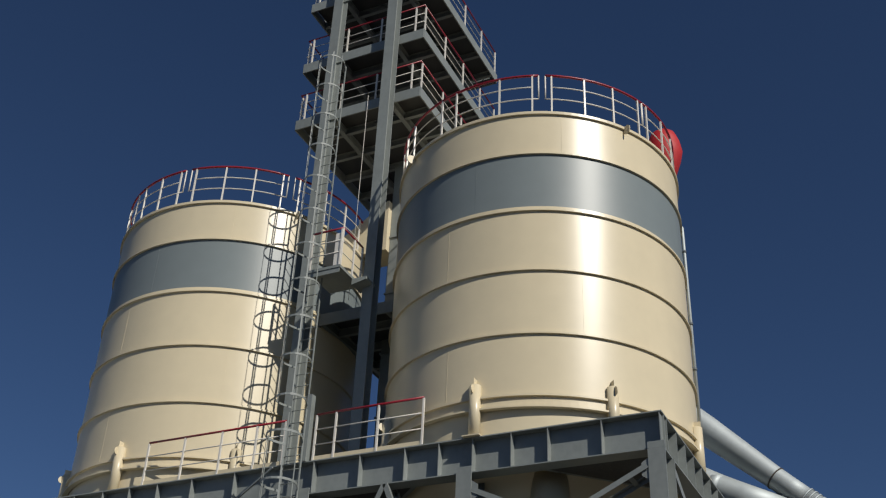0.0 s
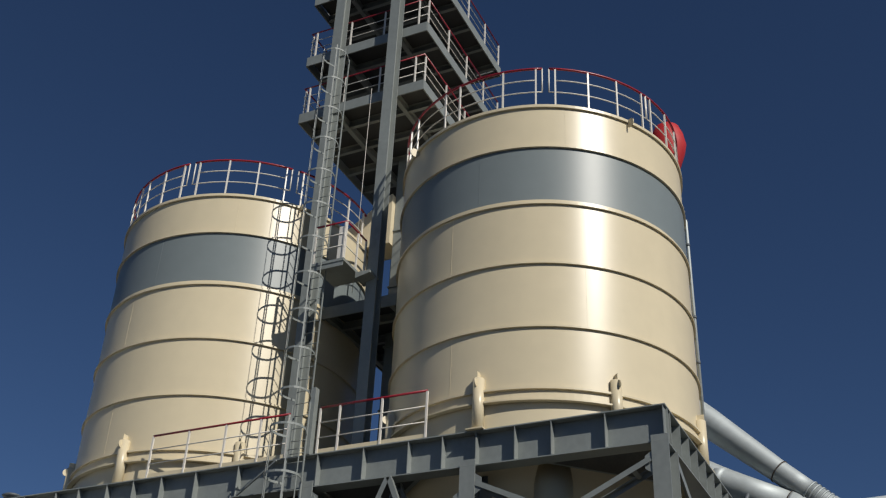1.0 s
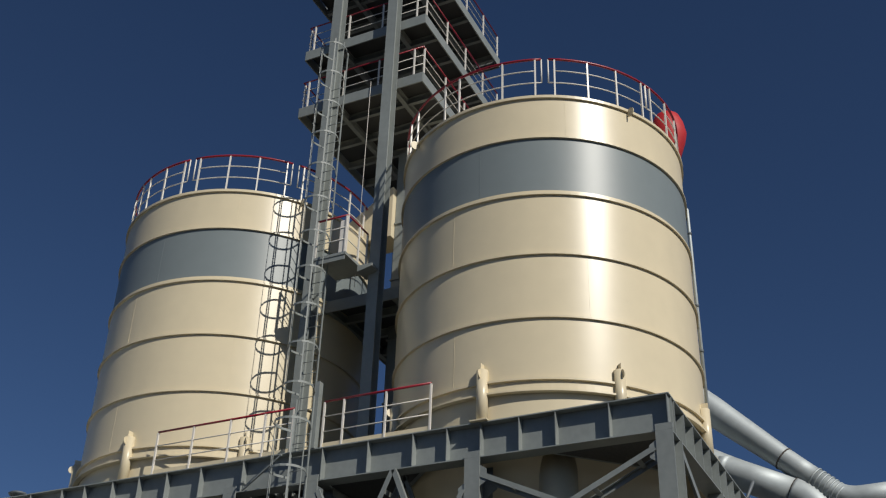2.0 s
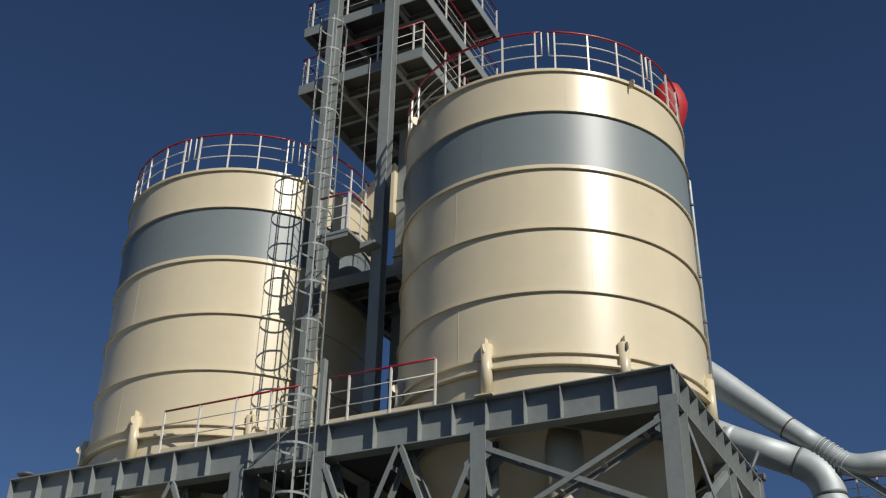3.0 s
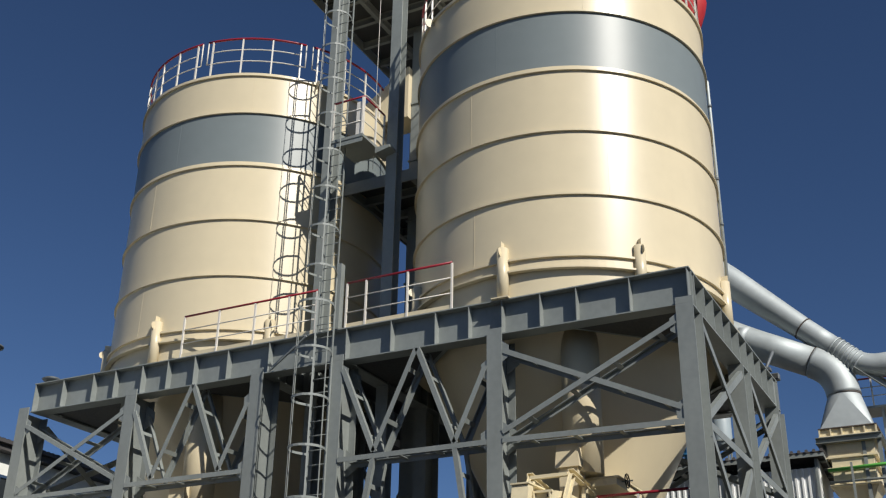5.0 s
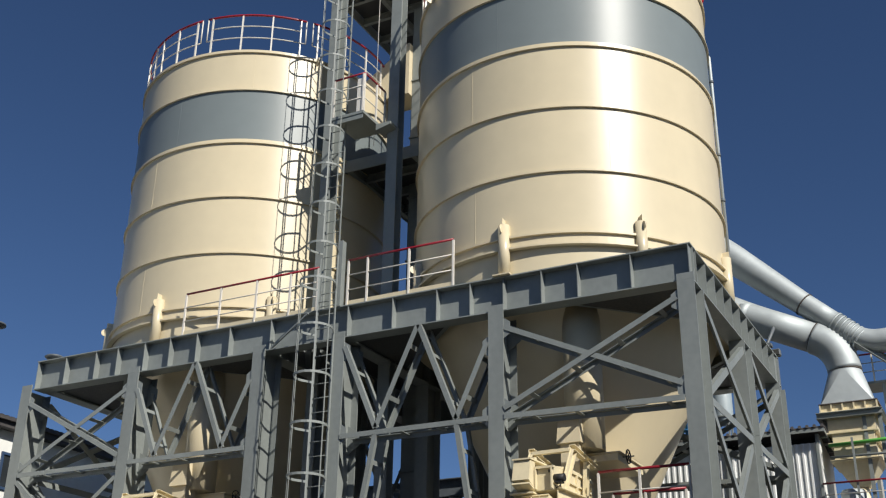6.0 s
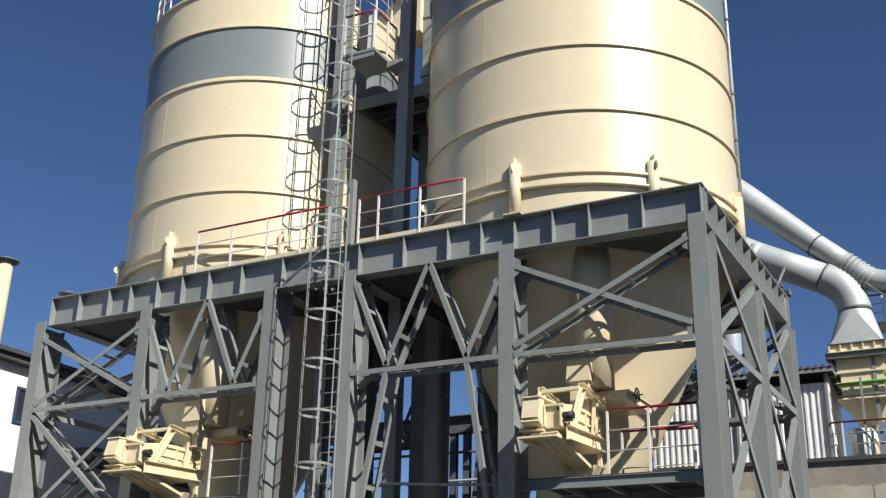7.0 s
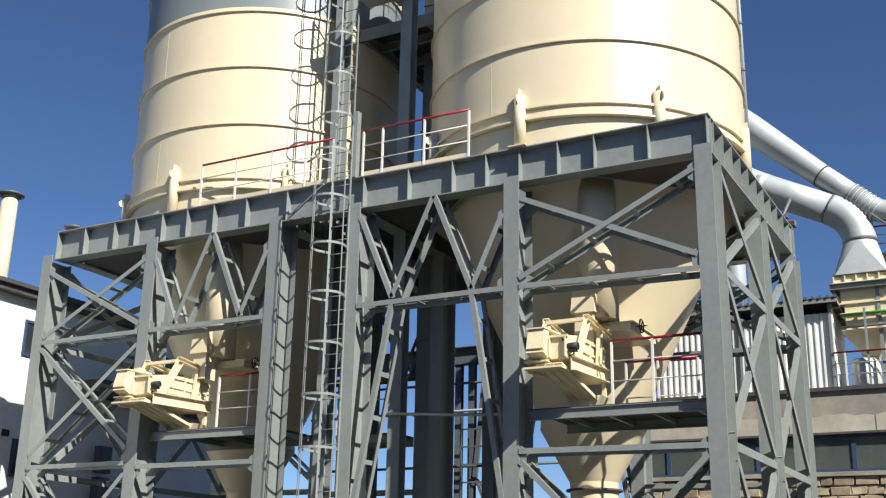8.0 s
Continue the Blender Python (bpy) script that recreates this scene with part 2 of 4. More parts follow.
def girder(a, b, ribs, sides):
    """An I girder from a to b under the platform's top, with upright stiffeners."""
    bm = bmesh_new()
    z = (TOP + UNDER) / 2
    section(bm, (*a, z), (*b, z), h_outline(0.39, TOP - UNDER, 0.026, 0.016))
    g = part("girder", bm, STEEL, frame_thing)
    d, s, u = axes((*a, z), (*b, z))
    for k in ribs:
        for side in sides:
            bm = bmesh_new()
            p = Vector((*a, z)) + d * k + s * side * 0.100
            bar(bm, p - u * (TOP - UNDER - 0.066) / 2, p + u * (TOP - UNDER - 0.066) / 2, 0.016 if abs(d.x) > 0.5 else 0.18, 0.18 if abs(d.x) > 0.5 else 0.016, up=(0, 1, 0))
            part("stiffener", bm, STEEL, g)
    return g


girder((-17.78, 0.20), (0.0, 0.20), [x + 17.78 for x in RIBS], (1, -1))
girder((-17.78, ROWS_Y[2]), (0.0, ROWS_Y[2]), [x + 17.78 for x in RIBS], (1,))
for x in (-0.20, -8.20, -10.41, -17.55):
    ys = (0.40, 7.65)
    girder((x, ys[0]), (x, ys[1]), [0.02, 0.75, 1.45, 2.15, 2.85, 3.6, 4.3, 5.0, 5.7, 6.4, 7.1], (1, -1) if x == -0.20 else (1,))
for x in (-4.25, -14.27):
    for y0, y1 in ((0.46, 1.0), (7.0, 7.61)):
        bm = bmesh_new()
        section(bm, (x, y0, UNDER + 0.45), (x, y1, UNDER + 0.45), h_outline(0.3, 0.6, 0.02, 0.014))
        part("girder", bm, STEEL, frame_thing)


def brace(a, b, gap=0.56, w=0.11, name="brace"):
    """A pair of angles, one behind the other, tied by batten plates; a single angle where gap is 0."""
    a, b = Vector(a), Vector(b)
    d = (b - a).normalized()
    across = Vector((0, 1, 0)) if abs(d.y) < 0.05 else Vector((-1, 0, 0))
    bm = bmesh_new()
    for k in (0, 1) if gap else (0,):
        o = across * gap * k
        bar(bm, a + o, b + o, w, 0.014, up=across)
        side = d.cross(across).normalized() * (w / 2 - 0.007)
        f = across * (0.05 if k == 0 else -0.05)
        bar(bm, a + o + side + f, b + o + side + f, 0.014, 0.09, up=across)
    ob = part(name, bm, STEEL, frame_thing)
    length = (b - a).length
    n = max(2, int(length / 0.85)) if gap else 0
    for i in range(n):
        p = a + d * length * (i + 0.6) / n
        bm = bmesh_new()
        bar(bm, p + across * 0.008, p + across * (gap - 0.008), 0.1, 0.012, up=d.cross(across))
        part("batten_plate", bm, STEEL, ob)
    return ob


MID, LOW = 7.65, 4.3
FRONT = -0.04
for y in (FRONT, ROWS_Y[2] - 0.23):
    # east end bay: crossed braces over the strut
    brace((-4.07, y, 7.82), (-0.34, y, 9.62))
    brace((-4.06, y + 0.02, 9.58), (-0.34, y + 0.02, 7.88))
    brace((-4.07, y, MID), (-0.32, y, MID - 0.06))
    brace((-4.07, y, LOW), (-0.32, y, LOW - 0.04))
    brace((-4.05, y, 4.1), (-0.33, y, 0.5))
    brace((-4.05, y + 0.02, 0.5), (-0.33, y + 0.02, 4.1))
    # bay between the hoppers' inner posts
    for p, q in (((-8.0, 9.72), (-7.12, 7.75)), ((-7.12, 7.75), (-6.13, 9.95)), ((-6.11, 9.95), (-5.17, 7.72)), ((-5.17, 7.72), (-4.45, 9.3)), ((-7.13, 7.6), (-7.99, 2.95)), ((-5.16, 7.6), (-4.44, 3.35))):
        brace((p[0], y, p[1]), (q[0], y, q[1]))
    brace((-8.02, y, MID), (-4.43, y, MID))
    # west bays
    for p, q in (((-14.08, 9.5), (-13.29, 7.75)), ((-13.29, 7.75), (-12.31, 9.95)), ((-12.29, 9.95), (-11.29, 7.75)), ((-11.29, 7.75), (-10.6, 9.3))):
        brace((p[0], y, p[1]), (q[0], y, q[1]))
    brace((-14.08, y, MID + 0.02), (-10.6, y, MID + 0.02))
    brace((-14.08, y, LOW + 0.05), (-10.6, y, LOW + 0.05))
    brace((-17.78, y, 9.58), (-14.46, y, 7.88))
    brace((-17.78, y + 0.02, 7.8), (-14.46, y + 0.02, 9.55))
    brace((-17.78, y, MID + 0.02), (-14.46, y, MID + 0.02))
    brace((-17.78, y, 7.5), (-14.46, y, 4.8))
    brace((-17.78, y + 0.02, 4.75), (-14.46, y + 0.02, 7.35))
    brace((-17.78, y, LOW + 0.15), (-14.46, y, LOW + 0.15))
    brace((-17.78, y, 4.2), (-14.46, y, 0.8))
    brace((-17.78, y + 0.02, 0.8), (-14.46, y + 0.02, 4.2))
for x in (0.02, -17.80):
    for y0, y1 in ((0.68, 3.96), (4.68, 7.59)):
        for z0, z1 in ((9.7, 7.85), (7.5, 4.5), (4.1, 0.6)):
            brace((x, y0, z0), (x, y1, z1), gap=0, w=0.16)
            brace((x - 0.02, y0, z1), (x - 0.02, y1, z0), gap=0, w=0.16)
        for z in (MID, LOW):
            brace((x, y0, z), (x, y1, z), gap=0, w=0.16)


# gusset plates where the front braces meet the posts
for x, side, zs in ((-4.25, 1, (9.55, 7.8, 4.2)), (-0.14, -1, (9.55, 7.8, 4.2)), (-4.25, -1, (9.2, 7.7, 3.4)), (-8.20, 1, (9.6, 7.7, 3.0)), (-10.41, -1, (9.3, 7.7, 4.3)), (-14.27, 1, (9.5, 7.7, 4.3)), (-14.27, -1, (9.5, 7.8, 4.5)), (-17.98, 1, (9.55, 7.8, 4.5))):
    for z in zs:
        for y in (0.0, 0.56):
            bm = bmesh_new()
            e = x + side * 0.02
            plate(bm, [(e, z - 0.32), (e + side * 0.30, z - 0.12), (e + side * 0.30, z + 0.14), (e, z + 0.34)], "y", y, 0.014)
            part("gusset_plate", bm, STEEL, frame_thing)


# deck plates round the silos
def deck_plate(cx, x0, x1, y0, y1, r, z0, z1):
    bm = bmesh_new()
    n = 64
    inner, outer = [], []
    for k in range(n):
        a = math.tau * k / n
        dx, dy = math.cos(a), math.sin(a)
        t = min((x1 - cx) / dx if dx > 1e-6 else 1e9, (x0 - cx) / dx if dx < -1e-6 else 1e9, (y1 - 4.0) / dy if dy > 1e-6 else 1e9, (y0 - 4.0) / dy if dy < -1e-6 else 1e9)
        inner.append((cx + r * dx, 4.0 + r * dy))
        outer.append((cx + max(t, r + 0.02) * dx, 4.0 + max(t, r + 0.02) * dy))
    rows = [[bm.verts.new((*p, z)) for p in ring] for ring, z in ((inner, z0), (inner, z1), (outer, z1), (outer, z0))]
    for i in range(4):
        p, q = rows[i], rows[(i + 1) % 4]
        for k in range(n):
            bm.faces.new((p[k], q[k], q[(k + 1) % n], p[(k + 1) % n]))
    bmesh.ops.recalc_face_normals(bm, faces=bm.faces[:])
    return part("deck_plate", bm, DECK, frame_thing, "dark steel deck plate round the silo")


deck_plate(-4.1, -7.95, -0.4, 0.5, 7.55, 3.55, TOP - 0.09, TOP - 0.04)
deck_plate(-14.05, -17.3, -10.66, 0.5, 7.55, 3.2, TOP - 0.09, TOP - 0.04)
bm = bmesh_new()
box(bm, (-10.16, 0.5, TOP - 0.09), (-8.45, 7.55, TOP - 0.04))
part("deck_plate", bm, DECK, frame_thing)

# corner plates under the diagonal feet
for xc, yc, sx, sy in ((-0.31, 0.31, -1, 1), (-0.31, 7.69, -1, -1), (-8.04, 0.31, 1, 1), (-8.04, 7.69, 1, -1), (-10.57, 0.31, -1, 1), (-10.57, 7.69, -1, -1), (-17.39, 0.31, 1, 1), (-17.39, 7.69, 1, -1)):
    bm = bmesh_new()
    tri = [(xc, yc), (xc + sx * 2.5, yc), (xc, yc + sy * 2.5)]
    rings = [[bm.verts.new((*p, z)) for p in tri] for z in (UNDER + 0.06, UNDER + 0.09)]
    bm.faces.new(rings[0])
    bm.faces.new(rings[1])
    for k in range(3):
        bm.faces.new((rings[0][k], rings[0][(k + 1) % 3], rings[1][(k + 1) % 3], rings[1][k]))
    bmesh.ops.recalc_face_normals(bm, faces=bm.faces[:])
    part("corner_plate", bm, DECK, frame_thing, "dark steel corner plate")
    bm = bmesh_new()
    section(bm, (xc + sx * 2.5, yc, UNDER + 0.47), (xc, yc + sy * 2.5, UNDER + 0.47), h_outline(0.24, 0.78, 0.02, 0.014))
    part("corner_girder", bm, STEEL, frame_thing)

# ---- silos ----
RINGS = (11.70, 13.19, 14.83, 16.48, 18.16)
RAD = 3.83


def silo(cx, cy, posts, spans, lugs, pipe=0):
    s = thing("silo", (cx, cy, TOP), "cream steel silo with blue-grey band and railed roof, on frame", "silo", "pair of silos")
    c = (cx, cy)
    levels = [11.66, RINGS[1], RINGS[2], RINGS[3] + 0.12, RINGS[4], 19.42]
    for i in range(5):
        bm = bmesh_new()
        lathe(bm, [(RAD, levels[i]), (RAD, levels[i + 1])], 160, c)
        part("shell_course", bm, BAND if i == 3 else CREAM, s, "blue-grey painted band" if i == 3 else "")
    for i, z in enumerate(RINGS[1:]):
        bm = bmesh_new()
        lathe(bm, [(RAD - 0.01, z - 0.024), (RAD + 0.06, z - 0.024), (RAD + 0.06, z + 0.02), (RAD - 0.01, z + 0.02)], 128, c, smooth=False, closed=True)
        part("ring_flange", bm, CREAM, s)
    bm = bmesh_new()
    lathe(bm, [(RAD - 0.02, 19.38), (RAD + 0.06, 19.38), (RAD + 0.06, 19.46), (RAD - 0.1, 19.46)], 128, c, smooth=False)
    part("top_rim", bm, CREAM, s)
    bm = bmesh_new()
    lathe(bm, [(RAD - 0.05, 19.45), (0.3, 19.9), (0.02, 19.9)], 64, c)
    part("roof_plate", bm, CREAM, s)
    bm = bmesh_new()
    lathe(bm, [(RAD - 0.03, 11.38), (RAD + 0.10, 11.38), (RAD + 0.10, 11.42), (RAD + 0.012, 11.42), (RAD + 0.012, 11.65), (RAD + 0.08, 11.65), (RAD + 0.08, 11.70), (RAD - 0.03, 11.70)], 128, c, smooth=False, closed=True)
    part("base_ring", bm, CREAM, s)
    bm = bmesh_new()
    lathe(bm, [(RAD - 0.05, 11.40), (RAD - 0.07, 10.3)], 128, c)
    part("skirt", bm, CREAM, s)
    bm = bmesh_new()
    lathe(bm, [(3.5, 10.32), (1.2, 5.5)], 128, c)
    part("hopper_cone", bm, CREAM, s)
    bm = bmesh_new()
    lathe(bm, [(3.44, 10.30), (RAD - 0.03, 10.30), (RAD - 0.03, 10.34), (3.44, 10.34)], 128, c, smooth=False, closed=True)
    part("hopper_ring", bm, CREAM, s)
    # feet on the frame
    for k in range(8):
        a = radians(-90 + 45 * k)
        d = Vector((math.cos(a), math.sin(a), 0))
        p = Vector((cx, cy, 0)) + d * (RAD + 0.06)
        bm = bmesh_new()
        tube(bm, [p + Vector((0, 0, TOP + 0.03)), p + Vector((0, 0, 11.98))], 0.13, 16)
        foot = part("support_foot", bm, CREAM, s)
        bm = bmesh_new()
        side = Vector((-d.y, d.x, 0))
        bar(bm, p + Vector((0, 0, 11.97)), p + Vector((0, 0, 12.14)), 0.02, 0.2, up=d)
        part("top_gusset", bm, CREAM, foot)
        if k != 2:
            bm = bmesh_new()
            q = p + d * 0.13 + Vector((0, 0, 11.86))
            tube(bm, [q - side * 0.012, q + side * 0.012], 0.1, 16)
            part("lifting_lug", bm, CREAM, foot)
        bm = bmesh_new()
        box(bm, (p.x - 0.2, p.y - 0.2, TOP), (p.x + 0.2, p.y + 0.2, TOP + 0.03))
        part("base_plate", bm, CREAM, foot)
    # roof railing in bays with small gaps between them
    rr = RAD - 0.02
    for a in posts:
        x, y = cx + rr * math.cos(radians(a)), cy + rr * math.sin(radians(a))
        bm = bmesh_new()
        bar(bm, (x, y, 19.46), (x, y, 20.67), 0.042, 0.042, up=(math.cos(radians(a)), math.sin(radians(a)), 0))
        part("railing_post", bm, WHITE, s)
    for a0, a1 in spans:
        n = max(6, int((a1 - a0) / 4))
        e0, e1 = a0 - 2.4, a1 + 2.4
        bm = bmesh_new()
        tube(bm, arc(c, rr, e0, e1, 20.69, n), 0.033, 8)
        part("hand_rail", bm, RED, s, "red painted hand rail")
        for z in (19.92, 20.31):
            bm = bmesh_new()
            low = z < 20
            tube(bm, arc(c, rr, e0 if low else a0, e1 if low else a1, z, n), 0.016, 6)
            part("knee_rail", bm, WHITE, s)
        for a, e in ((a0, e0), (a1, e1)):
            if a != e:
                x, y = cx + rr * math.cos(radians(e)), cy + rr * math.sin(radians(e))
                bm = bmesh_new()
                tube(bm, [(x, y, 19.92), (x, y, 20.69)], 0.02, 6)
                part("end_loop", bm, WHITE, s)
    # rim lugs
    for a in lugs:
        d = Vector((math.cos(radians(a)), math.sin(radians(a)), 0))
        p = Vector((cx, cy, 19.34)) + d * (RAD + 0.12)
        side = Vector((-d.y, d.x, 0))
        bm = bmesh_new()
        tube(bm, [p - side * 0.012, p + side * 0.012], 0.13, 14)
        part("rim_lug", bm, CREAM, s)
    # upright weld seams, staggered from course to course
    for i, a in enumerate((-101.5, -53.8, -103.1, -92.2, -60.0)):
        for b in (a, a + 120, a + 240):
            bm = bmesh_new()
            x, y = cx + (RAD + 0.001) * math.cos(radians(b)), cy + (RAD + 0.001) * math.sin(radians(b))
            bar(bm, (x, y, levels[i] + 0.03), (x, y, levels[i + 1] - 0.03), 0.012, 0.005, up=(math.cos(radians(b)), math.sin(radians(b)), 0))
            part("weld_seam", bm, BAND if i == 3 else CREAM, s)
    if pipe:
        d = Vector((math.cos(radians(pipe)), math.sin(radians(pipe)), 0))
        p = Vector((cx, cy, 0)) + d * (RAD + 0.09)
        bm = bmesh_new()
        tube(bm, [p + Vector((0, 0, 11.2)), p + Vector((0, 0, 18.4)), p - d * 0.12 + Vector((0, 0, 18.6))], 0.045, 12)
        run = part("side_pipe", bm, GALV, s, "galvanised pipe run up the shell")
        for z in (12.2, 14.1, 15.4, 17.6):
            bm = bmesh_new()
            tube(bm, [p + Vector((0, 0, z)), p + Vector((0, 0, z + 0.07))], 0.06, 12)
            part("pipe_clamp", bm, DARKSTEEL, run)
    return s


BACK = tuple(range(17, 205, 13))
silo(-4.1, 4.0, (-139, -130, -110, -102.5, -83.6, -70.8, -63.4, -50.5, -38.2, -25.4, -20.2, -8.5, 4, *BACK), ((-20.2, 204.0), (-148.0, -70.8), (-63.4, -25.4)), (-34, -127, 140, 50), pipe=20)
silo(-14.03, 4.2, (-133, -119, -111.6, -99.6, -88.6, -80.8, -67, -54, -41.8, -33.9, -20, -7, 6, *BACK), ((-33.9, 208.0), (-148.0, -88.6), (-80.8, -41.8)), (-34, 58, 140))


# ---- caged ladders ----
def caged_ladder(x, y, z0, z1, cage0, label, w=0.46, r=0.38, cage1=0, step=1.12):
    """An upright ladder whose cage bulges towards -y."""
    t = thing("caged_ladder", (x, y, z0), label, "ladder", "caged ladders")
    for sx in (-1, 1):
        bm = bmesh_new()
        bar(bm, (x + sx * w / 2, y, z0), (x + sx * w / 2, y, z1), 0.02, 0.048, up=(0, 1, 0))
        part("stile", bm, STEEL, t)
    k = z0 + 0.33
    while k < z1 - 1.0:
        bm = bmesh_new()
        tube(bm, [(x - w / 2, y, k), (x + w / 2, y, k)], 0.011, 6)
        part("rung", bm, STEEL, t)
        k += 0.33
    cy = y - 0.42
    k, cage1 = cage0, cage1 or z1
    while k <= cage1 + 0.01:
        pts = [(x - w / 2, y, k)] + [(x + r * math.cos(radians(a)), cy + r * math.sin(radians(a)), k) for a in range(160, 381, 20)] + [(x + w / 2, y, k)]
        bm = bmesh_new()
        strip(bm, pts, 0.012, 0.055)
        part("cage_hoop", bm, STEEL, t)
        k += step
    for a in (186, 232, 308, 354):
        px, py = x + (r - 0.008) * math.cos(radians(a)), cy + (r - 0.008) * math.sin(radians(a))
        bm = bmesh_new()
        bar(bm, (px, py, cage0 - 0.02), (px, py, cage1 + 0.02), 0.034, 0.008, up=(math.cos(radians(a)), math.sin(radians(a)), 0))
        part("cage_strap", bm, STEEL, t)
    return t


lower_ladder = caged_ladder(-8.53, -0.08, 0.0, 12.0, 3.36, "grey steel caged ladder in front of the support frame", w=0.48, r=0.41, cage1=11.25)
bm = bmesh_new()
section(bm, (-8.26, 0.05, TOP), (-8.26, 0.05, 12.4), channel_outline(0.1, 0.16, 0.012), up=(0, 1, 0))
part("head_post", bm, STEEL, lower_ladder)
caged_ladder(-9.43, 1.3, TOP, 23.92, 12.83, "tall grey steel caged ladder climbing the tower front", step=1.095)
stay = thing("ladder_stay", (-9.6, -0.1, 10.3), "thin grey steel stay between girder and ladder", "stay")
bm = bmesh_new()
bar(bm, (-10.1, 0.02, 10.0), (-8.95, -0.2, 10.62), 0.04, 0.04)
part("stay_bar", bm, STEEL, stay)


# ---- guard rails ----
def guard_rail(points, post_at, name="guard_rail", label="white guard rail with a red hand rail on the platform edge", height=1.1, group="platform guard rails", toe=False):
    """Straight runs of rail between points, with posts at fractions of the whole length."""
    pts = [Vector(p) for p in points]
    t = thing(name, pts[0], label, "guard rail", group)
    lens = [(q - p).length for p, q in zip(pts, pts[1:])]

    def along(f):
        d = f * sum(lens)
        for p, q, n in zip(pts, pts[1:], lens):
            if d <= n + 1e-6:
                return p.lerp(q, d / n)
            d -= n
        return pts[-1]

    for f in post_at:
        p = along(f)
        bm = bmesh_new()
        bar(bm, p, p + Vector((0, 0, height - 0.02)), 0.044, 0.044, up=(0, 1, 0))
        part("rail_post", bm, WHITE, t)
    bm = bmesh_new()
    tube(bm, [p + Vector((0, 0, height)) for p in pts], 0.028, 8)
    part("hand_rail", bm, RED, t, "red painted hand rail")
    for z in (height * 0.36, height * 0.68):
        bm = bmesh_new()
        tube(bm, [p + Vector((0, 0, z)) for p in pts], 0.015, 6)
        part("knee_rail", bm, WHITE, t)
    for p, q in zip(pts, pts[1:]):
        if toe:
            bm = bmesh_new()
            bar(bm, p + Vector((0, 0, 0.075)), q + Vector((0, 0, 0.075)), 0.006, 0.14)
            part("toe_board", bm, CREAM, t)
    return t


guard_rail([(-8.11, 0.12, TOP), (-5.35, 0.12, TOP)], (0, 0.19, 0.59, 1.0), height=1.17, toe=True)
guard_rail([(-12.95, 0.12, TOP), (-8.95, 0.12, TOP)], (0, 0.275, 0.55, 0.8, 1.0), height=1.14, toe=True)

# ---- tower ----
tower = thing("steel_tower", (-9.3, 4.5, 0), "grey steel tower of open platforms between the silos", "tower")
for x, y in ((-10.27, 2.2), (-8.15, 2.1), (-10.27, 7.0), (-8.15, 7.0)):
    bm = bmesh_new()
    section(bm, (x, y, 0), (x, y, 29.6), h_outline(0.32, 0.32, 0.022, 0.016), up=(0, 1, 0))
    part("column", bm, STEEL, tower)


def tower_floor(z, x0, x1, y0, y1, thick=0.36):
    bm = bmesh_new()
    box(bm, (x0 + 0.05, y0 + 0.05, z - 0.02), (x1 - 0.05, y1 - 0.05, z + 0.01))
    f = part("floor_plate", bm, DECK, tower, "dark steel floor plate")
    for a, b in (((x0, y0), (x1, y0)), ((x0, y1), (x1, y1)), ((x0, y0), (x0, y1)), ((x1, y0), (x1, y1))):
        bm = bmesh_new()
        zz = z - thick / 2 + 0.03
        bar(bm, (*a, zz), (*b, zz), 0.04, thick)
        part("edge_beam", bm, STEEL, f)
    y = y0 + 0.9
    while y < y1 - 0.3:
        bm = bmesh_new()
        section(bm, (x0 + 0.03, y, z - 0.15), (x1 - 0.03, y, z - 0.15), h_outline(0.12, 0.24, 0.012, 0.01))
        part("floor_beam", bm, STEEL, f)
        y += 1.1
    for x in (-10.2, -8.15):
        bm = bmesh_new()
        section(bm, (x, y0 + 0.03, z - 0.2), (x, y1 - 0.03, z - 0.2), h_outline(0.14, 0.26, 0.012, 0.01))
        part("floor_beam", bm, STEEL, f)
    return f


FLOORS = (23.25, 25.58, 28.25)
for z in FLOORS:
    tower_floor(z, -11.5, -7.17, 2.32, 8.0)
    ends = [(-11.46, 7.9, z + 0.02), (-11.46, 2.36, z + 0.02), (-7.21, 2.36, z + 0.02), (-7.21, 7.9, z + 0.02)]
    guard_rail(ends, (0, 0.09, 0.18, 0.27, 0.355, 0.375, 0.46, 0.54, 0.62, 0.645, 0.74, 0.83, 0.92, 1.0), label="white guard rail with a red hand rail round a tower floor", height=1.06, group="tower guard rails")
tower_floor(16.5, -10.35, -8.0, 3.1, 7.2)
guard_rail([(-7.98, 3.15, 16.52), (-7.98, 5.5, 16.52)], (0, 0.33, 0.66, 1.0), label="white guard rail with red hand rail on tower walkway", group="tower guard rails")

# landing halfway up the tower
landing = thing("ladder_landing", (-9.0, 1.5, 16.6), "small grey steel landing with a bracket on the tower front", "landing")
bm = bmesh_new()
box(bm, (-9.42, 0.95, 16.5), (-8.46, 2.1, 16.58))
part("landing_floor", bm, STEEL, landing)
bm = bmesh_new()
box(bm, (-9.40, 0.97, 16.36), (-8.48, 0.99, 16.5))
part("edge_plate", bm, STEEL, landing)
bm = bmesh_new()
plate(bm, [(-8.46, 16.48), (-8.02, 16.48), (-8.02, 16.40), (-8.46, 16.30)], "y", 1.85, 0.5)
part("bracket", bm, STEEL, landing)
bm = bmesh_new()
box(bm, (-8.70, 0.99, 16.6), (-8.50, 1.0, 17.6))
part("kick_panel", bm, WHITE, landing)
bm = bmesh_new()
tube(bm, [(-8.75, 2.0, 16.1), (-8.75, 2.0, 23.2)], 0.007, 6)
